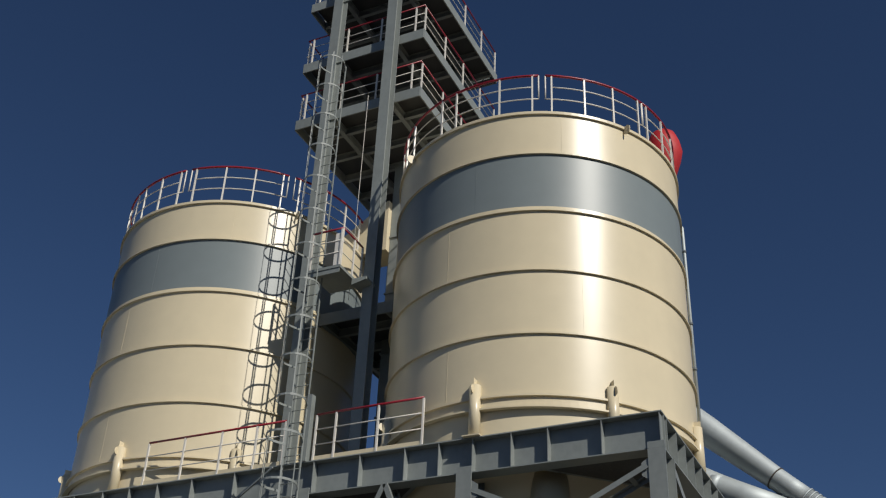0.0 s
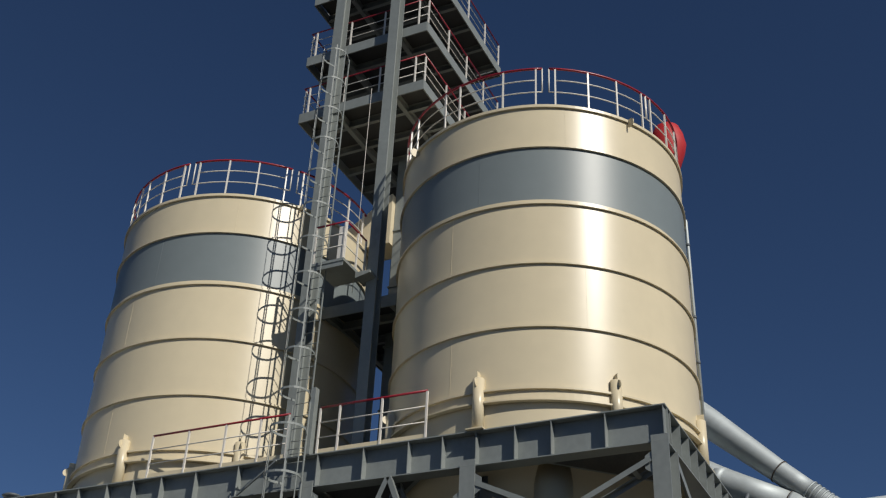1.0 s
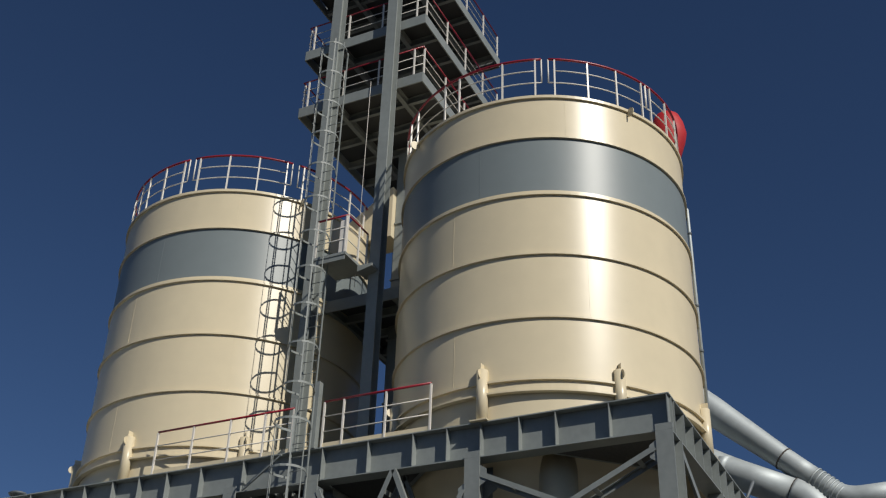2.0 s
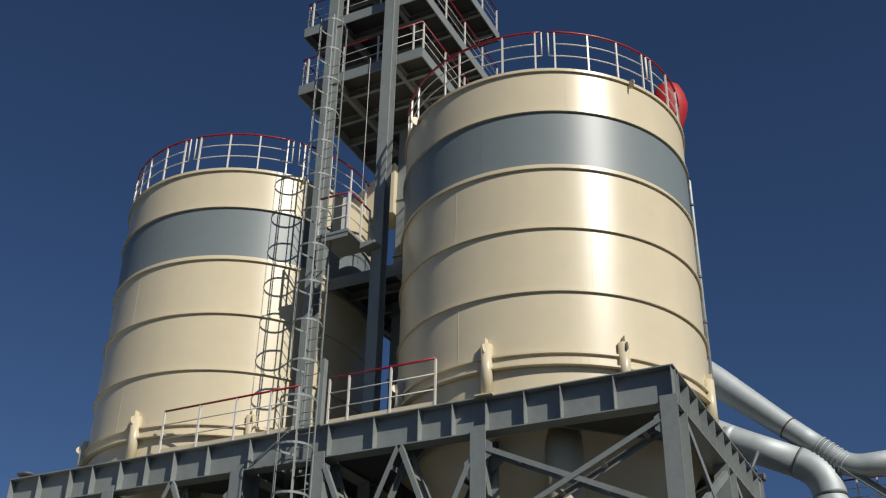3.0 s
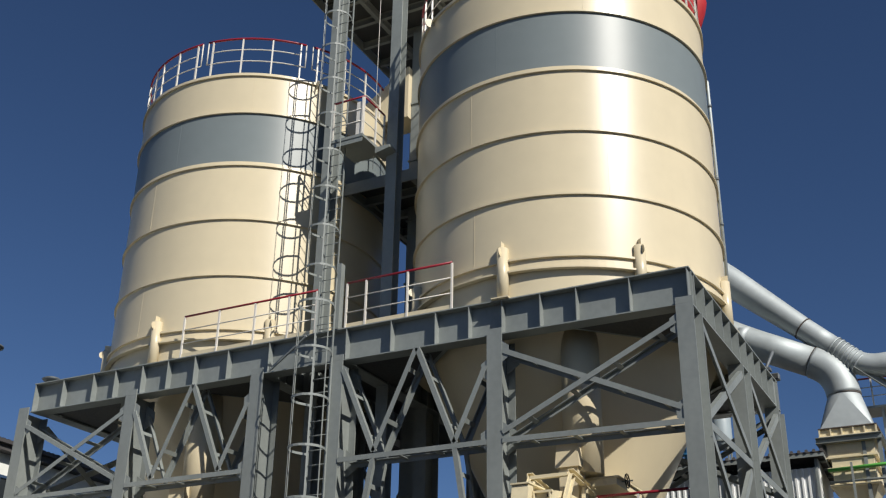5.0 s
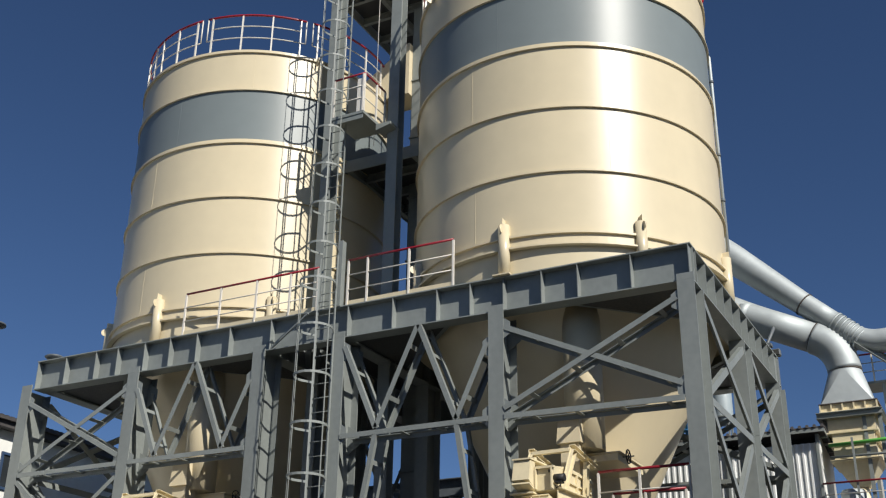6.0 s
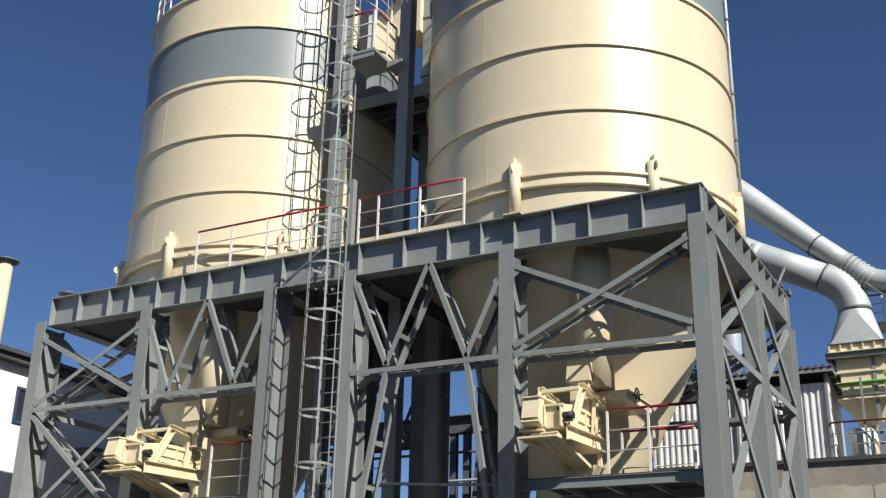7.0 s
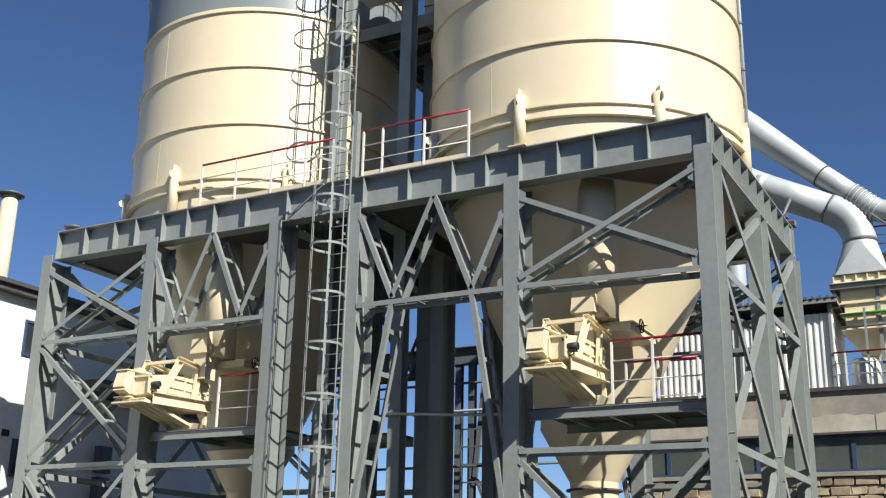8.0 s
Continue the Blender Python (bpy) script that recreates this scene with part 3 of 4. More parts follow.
part("cable", bm, WHITE, landing, "thin white cable hanging from floor above")
guard_rail([(-9.4, 0.98, 16.58), (-8.48, 0.98, 16.58), (-8.48, 2.05, 16.58)], (0, 0.45, 0.47, 0.78, 1.0), label="white guard rail with a red hand rail on the ladder landing", height=1.15)

# flood light on the girder end
lamp = thing("flood_light", (-17.5, 0.25, TOP), "small flat dark flood light on the girder end", "lamp")
bm = bmesh_new()
lathe(bm, [(0.02, 10.84), (0.22, 10.85), (0.26, 10.89), (0.2, 10.93), (0.02, 10.94)], 20, (-17.45, 0.25))
part("lamp_head", bm, DARKSTEEL, lamp)
bm = bmesh_new()
tube(bm, [(-17.45, 0.25, TOP), (-17.45, 0.25, 10.86)], 0.03, 8)
part("lamp_stem", bm, DARKSTEEL, lamp)

# ---- bucket elevator casing ----
elevator = thing("bucket_elevator", (-9.2, 5.0, 0), "grey painted sheet-metal bucket elevator casing inside the tower", "elevator")
bm = bmesh_new()
box(bm, (-9.36, 5.0, 0.0), (-8.82, 6.06, 22.7), 0.012)
part("casing", bm, STEEL, elevator)
for z in range(2, 22, 2):
    bm = bmesh_new()
    box(bm, (-9.40, 4.96, z), (-8.78, 6.10, z + 0.05))
    part("casing_flange", bm, STEEL, elevator)

bm = bmesh_new()
plate(bm, [(-11.6, 19.85), (-9.42, 21.3), (-9.362, 21.3), (-9.362, 19.5), (-10.9, 19.5)], "y", 5.25, 0.9)
part("discharge_chute", bm, CREAM, elevator, "cream sloping discharge chute")
conduit = thing("conduit", (-7.5, 1.9, 5.4), "thin galvanised conduit between the tower column and frame", "conduit")
bm = bmesh_new()
tube(bm, [(-8.3, 1.9, 5.56), (-6.6, 1.9, 5.44), (-4.6, 1.9, 5.34)], 0.035, 8)
part("conduit_tube", bm, GALV, conduit)

# ---- red hood on the roof ----
hood = thing("roof_hood", (-0.78, 5.55, 19.47), "bright red rounded hood on a pipe at the roof edge", "hood")
bm = bmesh_new()
lathe(bm, [(0.02, 22.0), (0.2, 21.96), (0.36, 21.82), (0.46, 21.55), (0.52, 21.2), (0.46, 20.9), (0.3, 20.4), (0.12, 20.2)], 28, (-0.78, 5.55))
part("hood_shell", bm, REDPLASTIC, hood)
bm = bmesh_new()
tube(bm, [(-0.85, 5.45, 19.44), (-0.78, 5.55, 20.5)], 0.08, 12)
part("hood_pipe", bm, GALV, hood)

# ---- gallery floors under the hoppers ----
def gallery(x0, x1, y0, y1, z):
    g = thing("gallery_floor", ((x0 + x1) / 2, (y0 + y1) / 2, z), "grey steel gallery floor under the hopper, between the posts", "platform", "hopper galleries")
    bm = bmesh_new()
    box(bm, (x0, y0, z - 0.02), (x1, y1, z + 0.02))
    part("floor_plate", bm, DECK, g)
    for a, b in (((x0, y0), (x1, y0)), ((x0, y1), (x1, y1))):
        bm = bmesh_new()
        section(bm, (*a, z - 0.11), (*b, z - 0.11), h_outline(0.1, 0.2, 0.012, 0.01))
        part("edge_beam", bm, STEEL, g)
    x = x0 + 0.6
    while x < x1:
        bm = bmesh_new()
        bar(bm, (x, y0, z - 0.08), (x, y1, z - 0.08), 0.06, 0.1)
        part("floor_beam", bm, STEEL, g)
        x += 0.9
    return g


gallery(-4.0, -0.4, 0.3, 2.3, 5.15)
gallery(-14.0, -10.66, 0.3, 2.3, 5.2)
guard_rail([(-2.25, 0.36, 5.17), (-0.45, 0.36, 5.17)], (0, 0.46, 1.0), height=1.25, label="white guard rail with red hand rail on the hopper gallery", group="gallery rails")
guard_rail([(-2.6, 2.2, 5.17), (-1.05, 2.2, 5.17)], (0, 0.45, 1.0), height=1.2, label="white guard rail with red hand rail on the hopper gallery", group="gallery rails")
guard_rail([(-12.05, 0.36, 5.22), (-10.62, 0.36, 5.22)], (0, 0.64, 1.0), height=1.22, label="white guard rail with red hand rail on the hopper gallery", group="gallery rails")


gallery(-10.1, -8.45, 2.5, 3.4, 5.2)
guard_rail([(-10.1, 2.54, 5.22), (-8.5, 2.54, 5.22)], (0, 0.5, 1.0), label="white guard rail with red hand rail on the hopper gallery", height=1.2, group="gallery rails")


def outlet(cx, cy):
    o = thing("discharge_hopper", (cx, cy, 3.9), "cream painted conical discharge hopper below the gallery", "hopper", "discharge hoppers")
    bm = bmesh_new()
    lathe(bm, [(1.19, 5.5), (1.21, 5.24)], 48, (cx, cy))
    lathe(bm, [(1.21, 5.24), (0.55, 4.05)], 48, (cx, cy))
    lathe(bm, [(0.55, 4.05), (0.53, 3.5)], 48, (cx, cy))
    part("cone", bm, CREAM, o)
    bm = bmesh_new()
    lathe(bm, [(0.53, 3.86), (0.64, 3.86), (0.64, 3.9), (0.53, 3.9)], 32, (cx, cy), smooth=False, closed=True)
    part("flange", bm, RUST, o)
    return o


outlet(-4.05, 4.0)
outlet(-14.03, 4.2)


# ---- loading chutes ----
def chute(x0, x1, feed):
    """A loading chute that juts out of the frame: closed trough, nose, side frames, ledges and ribbed underside."""
    cx, xl, xr = (x0 + x1) / 2, x0 + 0.06, x1 - 0.10
    c = thing("loading_chute", (cx, 0.2, 5.5), "cream painted steel loading chute with side frames, jutting from frame", "chute", "loading chutes")
    bm = bmesh_new()
    plate(bm, [(-0.84, 5.90), (-0.84, 6.34), (-0.15, 6.46), (1.2, 6.48), (1.2, 5.75), (0.5, 5.75)], "x", (xl + xr) / 2, xr - xl)
    trough = part("trough", bm, CREAMBOX, c)
    bm = bmesh_new()
    box(bm, (xl + 0.34, -0.90, 6.30), (xr + 0.03, -0.84, 6.345))
    part("front_lip", bm, CREAMBOX, trough)
    for x in (xl + 0.36, xr - 0.02):
        bm = bmesh_new()
        box(bm, (x - 0.012, -0.92, 5.92), (x + 0.012, -0.842, 6.296))
        part("front_flange", bm, CREAMBOX, trough)
    for z, w in ((6.40, 0.05), (6.17, 0.035), (6.02, 0.035)):
        bm = bmesh_new()
        box(bm, (xr + 0.002, -0.25, z - w / 2), (xr + 0.04, 1.18, z + w / 2))
        part("side_rib", bm, CREAMBOX, trough)
    for y in (-0.28, 0.28, 0.86):
        bm = bmesh_new()
        box(bm, (xr + 0.002, y - 0.018, 5.92), (xr + 0.05, y + 0.018, 6.37))
        part("side_rib", bm, CREAMBOX, trough)
    # black boxes on the panel stand in for small holes dark with shade
    for x in (xl + 0.32, xr - 0.06):
        bm = bmesh_new()
        box(bm, (x - 0.03, -0.875, 6.22), (x + 0.03, -0.842, 6.28))
        part("latch", bm, BLACK, trough, "small black box in place of a shaded hole")
    # nose at the outer end
    bm = bmesh_new()
    plate(bm, [(-1.16, 6.06), (-1.06, 6.44), (-0.845, 6.44), (-0.845, 5.93)], "x", x0 + 0.22, 0.34)
    nose = part("nose", bm, CREAMBOX, c)
    bm = bmesh_new()
    bar(bm, (x0 + 0.22, -1.10, 6.465), (x0 + 0.22, -0.30, 6.50), 0.38, 0.03)
    part("nose_lid", bm, CREAMBOX, nose)
    bm = bmesh_new()
    bar(bm, (x0 + 0.22, -1.14, 6.00), (x0 + 0.22, -0.82, 5.90), 0.36, 0.03)
    part("nose_lip", bm, CREAMBOX, nose)
    bm = bmesh_new()
    bar(bm, (x0 + 0.22, -0.62, 6.55), (x0 + 0.22, -0.50, 6.56), 0.14, 0.10)
    part("lid_hinge", bm, CREAMBOX, nose)
    # ribbed underside between ledges
    bm = bmesh_new()
    bar(bm, (cx - 0.02, -0.92, 5.80), (cx + 0.08, 0.72, 5.36), x1 - x0 - 0.30, 0.02)
    under = part("underside", bm, CREAMBOX, c)
    for k in range(4):
        x = x0 + 0.16 + k * (x1 - x0 - 0.34) / 3
        bm = bmesh_new()
        bar(bm, (x, -0.92, 5.77), (x + 0.1, 0.72, 5.33), 0.014, 0.06)
        part("rib", bm, CREAMBOX, under)
    bm = bmesh_new()
    box(bm, (x0 - 0.08, -1.02, 5.70), (x1 - 0.16, -0.74, 5.74))
    part("front_sill", bm, CREAMBOX, c)
    bm = bmesh_new()
    box(bm, (x0 - 0.08, -0.98, 5.84), (x0 + 0.40, -0.70, 5.87))
    part("end_ledge", bm, CREAMBOX, c)
    bm = bmesh_new()
    plate(bm, [(x0 + 0.12, 5.42), (x1 + 0.02, 5.42), (x1 - 0.12, 5.22), (x0 + 0.26, 5.22)], "y", 0.86, 0.5)
    part("outlet_box", bm, CREAMBOX, c)
    # side channels and frames
    for x in (x1, x0 - 0.02):
        bm = bmesh_new()
        section(bm, (x, -0.80, 5.80), (x, 1.25, 5.88), channel_outline(0.10, 0.27, 0.016))
        part("side_channel", bm, CREAMBOX, c)
    for x in (x1, x0):
        for a, b, w in (((-0.56, 5.94), (-0.02, 6.80), 0.19), ((0.56, 5.96), (0.66, 6.70), 0.15)):
            bm = bmesh_new()
            bar(bm, (x - 0.03, a[0], a[1]), (x - 0.03, b[0], b[1]), 0.016, w, up=(0, 1, 0))
            for f in (-1, 1):
                bar(bm, (x, a[0] + f * (w / 2 - 0.008), a[1]), (x, b[0] + f * (w / 2 - 0.008), b[1]), 0.08, 0.016, up=(0, 1, 0))
            part("frame_leg", bm, CREAMBOX, c)
        bm = bmesh_new()
        section(bm, (x, -0.10, 6.85), (x, 1.20, 6.70), channel_outline(0.12, 0.11, 0.014))
        part("frame_top", bm, CREAMBOX, c)
    for y, z in ((-0.08, 6.80), (1.1, 6.66)):
        bm = bmesh_new()
        bar(bm, (x0 + 0.02, y, z), (x1 - 0.06, y, z + 0.01), 0.1, 0.07)
        part("cross_bar", bm, CREAMBOX, c)
    bm = bmesh_new()
    tube(bm, [(xr - 0.02, -0.78, 6.12), (xr + 0.20, -0.78, 6.12)], 0.075, 14)
    motor = part("vibrator", bm, BLACK, c, "small black vibrator motor")
    bm = bmesh_new()
    box(bm, (xr + 0.02, -0.86, 6.02), (xr + 0.16, -0.70, 6.05))
    part("motor_foot", bm, BLACK, motor)
    bm = bmesh_new()
    tube(bm, [(xr + 0.1, -0.80, 6.05), (xr + 0.14, -0.84, 5.97), (xr + 0.06, -0.86, 5.92), (xr + 0.02, -0.80, 5.98)], 0.012, 6)
    part("motor_cable", bm, BLACK, motor)
    # feed pipe from the hopper above
    bm = bmesh_new()
    tube(bm, [(feed + 0.14, 1.15, 7.05), (feed + 0.14, 1.15, 10.28)], 0.41, 32)
    part("feed_pipe", bm, CREAM, c)
    bm = bmesh_new()
    taper(bm, feed, 0.80, 0.22, 7.72, 0.26, 7.12)
    part("feed_boot", bm, CREAM, c, "square cream boot under the pipe")
    bm = bmesh_new()
    box(bm, (feed - 0.2, 0.62, 6.49), (feed + 0.2, 1.0, 7.12))
    part("feed_spout", bm, CREAM, c)
    # arm that carries it from the gallery
    for x in (x0 + 0.1, x1 - 0.1):
        bm = bmesh_new()
        bar(bm, (x, 1.12, 5.2), (x, 1.12, 6.3), 0.08, 0.08)
        part("stand_leg", bm, CREAMBOX, c)
    return c


chute(-3.46, -2.60, -2.92)
chute(-14.0, -12.97, -12.95)


def slide_gate(x, y, z):
    g = thing("slide_gate", (x, y, z), "flat cream slide gate with a black hand wheel on hopper", "gate", "slide gates")
    bm = bmesh_new()
    box(bm, (x - 0.5, y - 0.6, z), (x + 0.42, y + 1.0, z + 0.15), 0.01)
    part("gate_body", bm, CREAMBOX, g)
    bm = bmesh_new()
    box(bm, (x - 0.55, y - 0.62, z + 0.15), (x + 0.47, y + 1.0, z + 0.18))
    part("gate_flange", bm, CREAMBOX, g)
    bm = bmesh_new()
    tube(bm, [(x + 0.54, y - 0.3 + 0.14 * math.cos(k * math.tau / 20), z + 0.12 + 0.14 * math.sin(k * math.tau / 20)) for k in range(20)], 0.014, 6, closed=True)
    wheel = part("hand_wheel", bm, BLACK, g, "black hand wheel")
    bm = bmesh_new()
    tube(bm, [(x + 0.4, y - 0.3, z + 0.12), (x + 0.66, y - 0.3, z + 0.12)], 0.015, 6)
    part("spindle", bm, STEEL, wheel)
    for k in range(3):
        bm = bmesh_new()
        a = k * math.pi / 3
        tube(bm, [(x + 0.54, y - 0.3 - 0.14 * math.cos(a), z + 0.12 - 0.14 * math.sin(a)), (x + 0.54, y - 0.3 + 0.14 * math.cos(a), z + 0.12 + 0.14 * math.sin(a))], 0.009, 5)
        part("spoke", bm, BLACK, wheel)
    return g


slide_gate(-2.52, 1.75, 6.82)
slide_gate(-12.42, 1.75, 6.82)


# ---- ducts ----
def bend(points, radius=0.5, n=6, share=0.48):
    """Rounds the inner corners of a path."""
    pts = [Vector(p) for p in points]
    out = [pts[0]]
    for a, b, c in zip(pts, pts[1:], pts[2:]):
        r = min(radius, (a - b).length * share, (c - b).length * share)
        p, q = b + (a - b).normalized() * r, b + (c - b).normalized() * r
        out += [p.lerp(b, k / n).lerp(b.lerp(q, k / n), k / n) for k in range(n + 1)]
    return out + [pts[-1]]


def collar(d, a, b, r, mat=RUST, name="flange"):
    bm = bmesh_new()
    tube(bm, [a, b], r, 32)
    return part(name, bm, mat, d)


def along(a, b, f, w):
    a, b = Vector(a), Vector(b)
    p = a.lerp(b, f)
    d = (b - a).normalized() * w / 2
    return p - d, p + d


DY_DUCT, FY = 13.0, 12.0
upper = thing("dust_duct", (-3.0, 9.0, 17.0), "galvanised round duct sloping from silo down to the filter", "duct", "galvanised ducts")
a, b, e = Vector((-1.95, DY_DUCT, 15.82)), Vector((0.06, DY_DUCT, 13.92)), Vector((0.86, DY_DUCT, 13.16))
bm = bmesh_new()
run = bend([(-4.0, 7.7, 17.6), (-3.6, DY_DUCT, 17.4), a, b, e], 0.9)
tube(bm, run, [0.35 + 0.12 * min(1, max(0, (p.z - b.z) / (a.z - b.z))) for p in run], 32)
part("duct_tube", bm, GALV, upper)
collar(upper, *along(a, b, 1.0, 0.04), 0.372)
bm = bmesh_new()
pts = bend([e, (1.62, DY_DUCT, 12.46), (3.4, DY_DUCT, 12.50)], 0.5)
tube(bm, pts, 0.345, 32)
part("end_piece", bm, GALV, upper)
for k in range(7):
    p = e.lerp(Vector((1.50, DY_DUCT, 12.56)), k / 6)
    collar(upper, p - Vector((0.02, 0, -0.017)), p + Vector((0.02, 0, -0.017)), 0.385, GALV, "bellows_ring")
lower = thing("dust_duct", (-3.0, 9.0, 14.0), "galvanised round duct with an elbow down into the filter", "duct", "galvanised ducts")
a, b = Vector((-1.81, DY_DUCT, 13.84)), Vector((0.22, DY_DUCT, 12.82))
c, e = Vector((0.90, DY_DUCT, 12.45)), Vector((0.96, DY_DUCT, 11.68))
bm = bmesh_new()
tube(bm, bend([(-4.0, 7.7, 15.4), (-3.6, DY_DUCT, 15.0), a, b], 0.9), 0.465, 32)
part("duct_tube", bm, GALV, lower)
bm = bmesh_new()
tube(bm, bend([b, b.lerp(c, 0.98), e], 0.85, 12, 0.92), 0.49, 32)
part("elbow", bm, GALV, lower)
collar(lower, *along(a, b, 1.0, 0.05), 0.485)
collar(lower, *along(a, b, 0.02, 0.3), 0.482, GALV, "sleeve")
collar(lower, e + Vector((0, 0, -0.02)), e + Vector((0, 0, 0.02)), 0.488)
bm = bmesh_new()
n = 32
top = [bm.verts.new((0.96 + 0.465 * math.cos(k * math.tau / n), DY_DUCT + 0.465 * math.sin(k * math.tau / n), 11.67)) for k in range(n)]
corners = [bm.verts.new((0.98 + 0.72 * i, DY_DUCT + 0.72 * j, 10.546)) for i, j in ((1, 1), (-1, 1), (-1, -1), (1, -1))]
for q in range(4):
    # a flat triangle on each side, a fan round each corner
    mid = ((q + 1) * 8) % n
    bm.faces.new((corners[q], corners[(q + 1) % 4], top[mid]))
    for k in range(8):
        bm.faces.new((corners[q], top[(q * 8 + k + 1) % n], top[(q * 8 + k) % n])).smooth = True
bmesh.ops.recalc_face_normals(bm, faces=bm.faces[:])
part("transition", bm, GALV, lower, "galvanised square-to-round transition")
# saddle post under the lower duct
bm = bmesh_new()
tube(bm, [(-1.12, 12.5, 7.4), (-1.12, 12.5, 12.6), (-0.80, 12.62, 13.3)], 0.055, 10)
part("saddle_post", bm, DARKSTEEL, lower)
bm = bmesh_new()
box(bm, (-1.24, 12.38, 12.56), (-0.94, 12.62, 12.66), 0.01)
part("saddle_plate", bm, DARKSTEEL, lower)
pole = thing("lamp_pole", (-0.17, 8.75, 0), "thin dark steel pole with a small lamp box", "pole")
bm = bmesh_new()
tube(bm, [(-0.17, 8.75, 0), (-0.17, 8.75, 11.05)], 0.04, 10)
part("pole_tube", bm, DARKSTEEL, pole)
bm = bmesh_new()
box(bm, (-0.27, 8.64, 11.02), (-0.05, 8.86, 11.2), 0.02)
part("lamp_box", bm, DARKSTEEL, pole)
bm = bmesh_new()
box(bm, (-0.25, 8.625, 11.04), (-0.07, 8.638, 11.17))
part("lamp_glass", bm, GLASS, pole)

guard_rail([(1.3, 13.6, 11.45), (3.2, 13.6, 11.45)], (0, 0.2, 0.5, 0.75, 1.0), label="dark red guard rail on the filter stage", height=0.85, group="roof rails")
stage = thing("filter_stage", (2.3, 13.9, 7.29), "grey steel stage beside the filter housing", "stage")
bm = bmesh_new()
box(bm, (1.25, 13.55, 11.38), (3.3, 14.6, 11.446))
part("stage_floor", bm, STEEL, stage)
for x in (1.9, 3.2):
    for y in (13.62, 14.5):
        bm = bmesh_new()
        bar(bm, (x, y, 7.29), (x, y, 11.376), 0.08, 0.08)
        part("leg", bm, STEEL, stage)

bm = bmesh_new()
section(bm, (1.40, 12.7, 12.50), (3.25, 13.5, 11.0), channel_outline(0.1, 0.2, 0.014))
part("duct_rest", bm, STEEL, stage)

# ---- filter housing on the works roof ----
filt = thing("filter_housing", (1.0, 13.0, 7.29), "cream steel filter housing with grey flanges, on the roof", "filter")
bm = bmesh_new()
box(bm, (0.27, DY_DUCT - 0.78, 10.30), (1.76, DY_DUCT + 0.78, 10.53))
part("collar", bm, CREAMBOX, filt)
for z in (10.30, 10.53):
    bm = bmesh_new()
    box(bm, (0.22, DY_DUCT - 0.85, z - 0.014), (1.81, DY_DUCT + 0.85, z + 0.014))
    part("collar_flange", bm, RUST if z > 10.4 else CREAMBOX, filt)
for k in range(6):
    x = 0.25 + k * 1.53 / 5
    bm = bmesh_new()
    box(bm, (x - 0.02, DY_DUCT - 0.84, 10.316), (x + 0.02, DY_DUCT - 0.782, 10.514))
    part("collar_rib", bm, CREAMBOX, filt)
bm = bmesh_new()
section(bm, (0.12, DY_DUCT - 0.86, 10.19), (1.90, DY_DUCT - 0.86, 10.19), channel_outline(0.12, 0.17, 0.014))
part("frame_band", bm, STEEL, filt)
for x in (0.18, 1.84):
    bm = bmesh_new()
    section(bm, (x, DY_DUCT - 0.79, 10.19), (x, DY_DUCT + 0.9, 10.19), channel_outline(0.12, 0.17, 0.014))
    part("frame_band", bm, STEEL, filt)
for x0, x1, z0, z1 in ((0.38, 1.66, 9.72, 10.28), (0.46, 1.60, 8.92, 9.69)):
    bm = bmesh_new()
    box(bm, (x0, DY_DUCT - 0.72, z0), (x1, DY_DUCT + 0.72, z1), 0.01)
    part("housing", bm, CREAMBOX, filt)
for z in (9.70, 9.40, 8.92):
    bm = bmesh_new()
    box(bm, (0.34, DY_DUCT - 0.78, z - 0.02), (1.70, DY_DUCT + 0.78, z + 0.02))
    part("stiffener", bm, CREAMBOX, filt)
bm = bmesh_new()
taper(bm, 1.0, DY_DUCT, 0.62, 8.90, 0.22, 8.25)
part("funnel", bm, CREAMBOX, filt)
bm = bmesh_new()
tube(bm, [(1.0, DY_DUCT, 7.29), (1.0, DY_DUCT, 8.27)], 0.2, 20)
part("outlet", bm, CREAMBOX, filt)
for x in (1.38, 1.80):
    for y in (DY_DUCT - 0.7, DY_DUCT + 0.7):
        bm = bmesh_new()
        section(bm, (x, y, 7.29), (x, y, 10.1), h_outline(0.1, 0.1, 0.012, 0.01), up=(0, 1, 0))
        part("leg", bm, STEEL, filt)
pipes = thing("green_pipe", (0.3, 12.1, 9.2), "bright green painted pipe run across the filter", "pipe")
bm = bmesh_new()
tube(bm, [(0.36, 12.14, 9.33), (3.2, 12.14, 9.41)], 0.05, 10)
part("pipe_run", bm, GREEN, pipes)
bm = bmesh_new()
tube(bm, [(0.36, 12.14, 8.99), (3.2, 12.14, 8.99)], 0.035, 10)
part("lower_run", bm, STEEL, pipes)
bm = bmesh_new()
bar(bm, (1.0, 12.12, 7.29), (1.0, 12.12, 9.5), 0.06, 0.06)
part("stanchion", bm, STEEL, pipes)
vessel = thing("roof_vessel", (-2.32, 13.0, 9.5), "upright vessel on legs on the shed roof, toned blue-grey for shade", "vessel")
bm = bmesh_new()
lathe(bm, [(0.02, 10.28), (0.20, 10.30), (0.29, 10.42), (0.30, 10.5), (0.30, 11.9), (0.22, 12.0), (0.02, 12.05)], 32, (-2.55, 12.3))
part("vessel_shell", bm, SHADED_VESSEL, vessel)
bm = bmesh_new()
lathe(bm, [(0.29, 10.47), (0.34, 10.47), (0.34, 10.51), (0.29, 10.51)], 32, (-2.55, 12.3), smooth=False, closed=True)
part("vessel_ring", bm, STEEL, vessel)
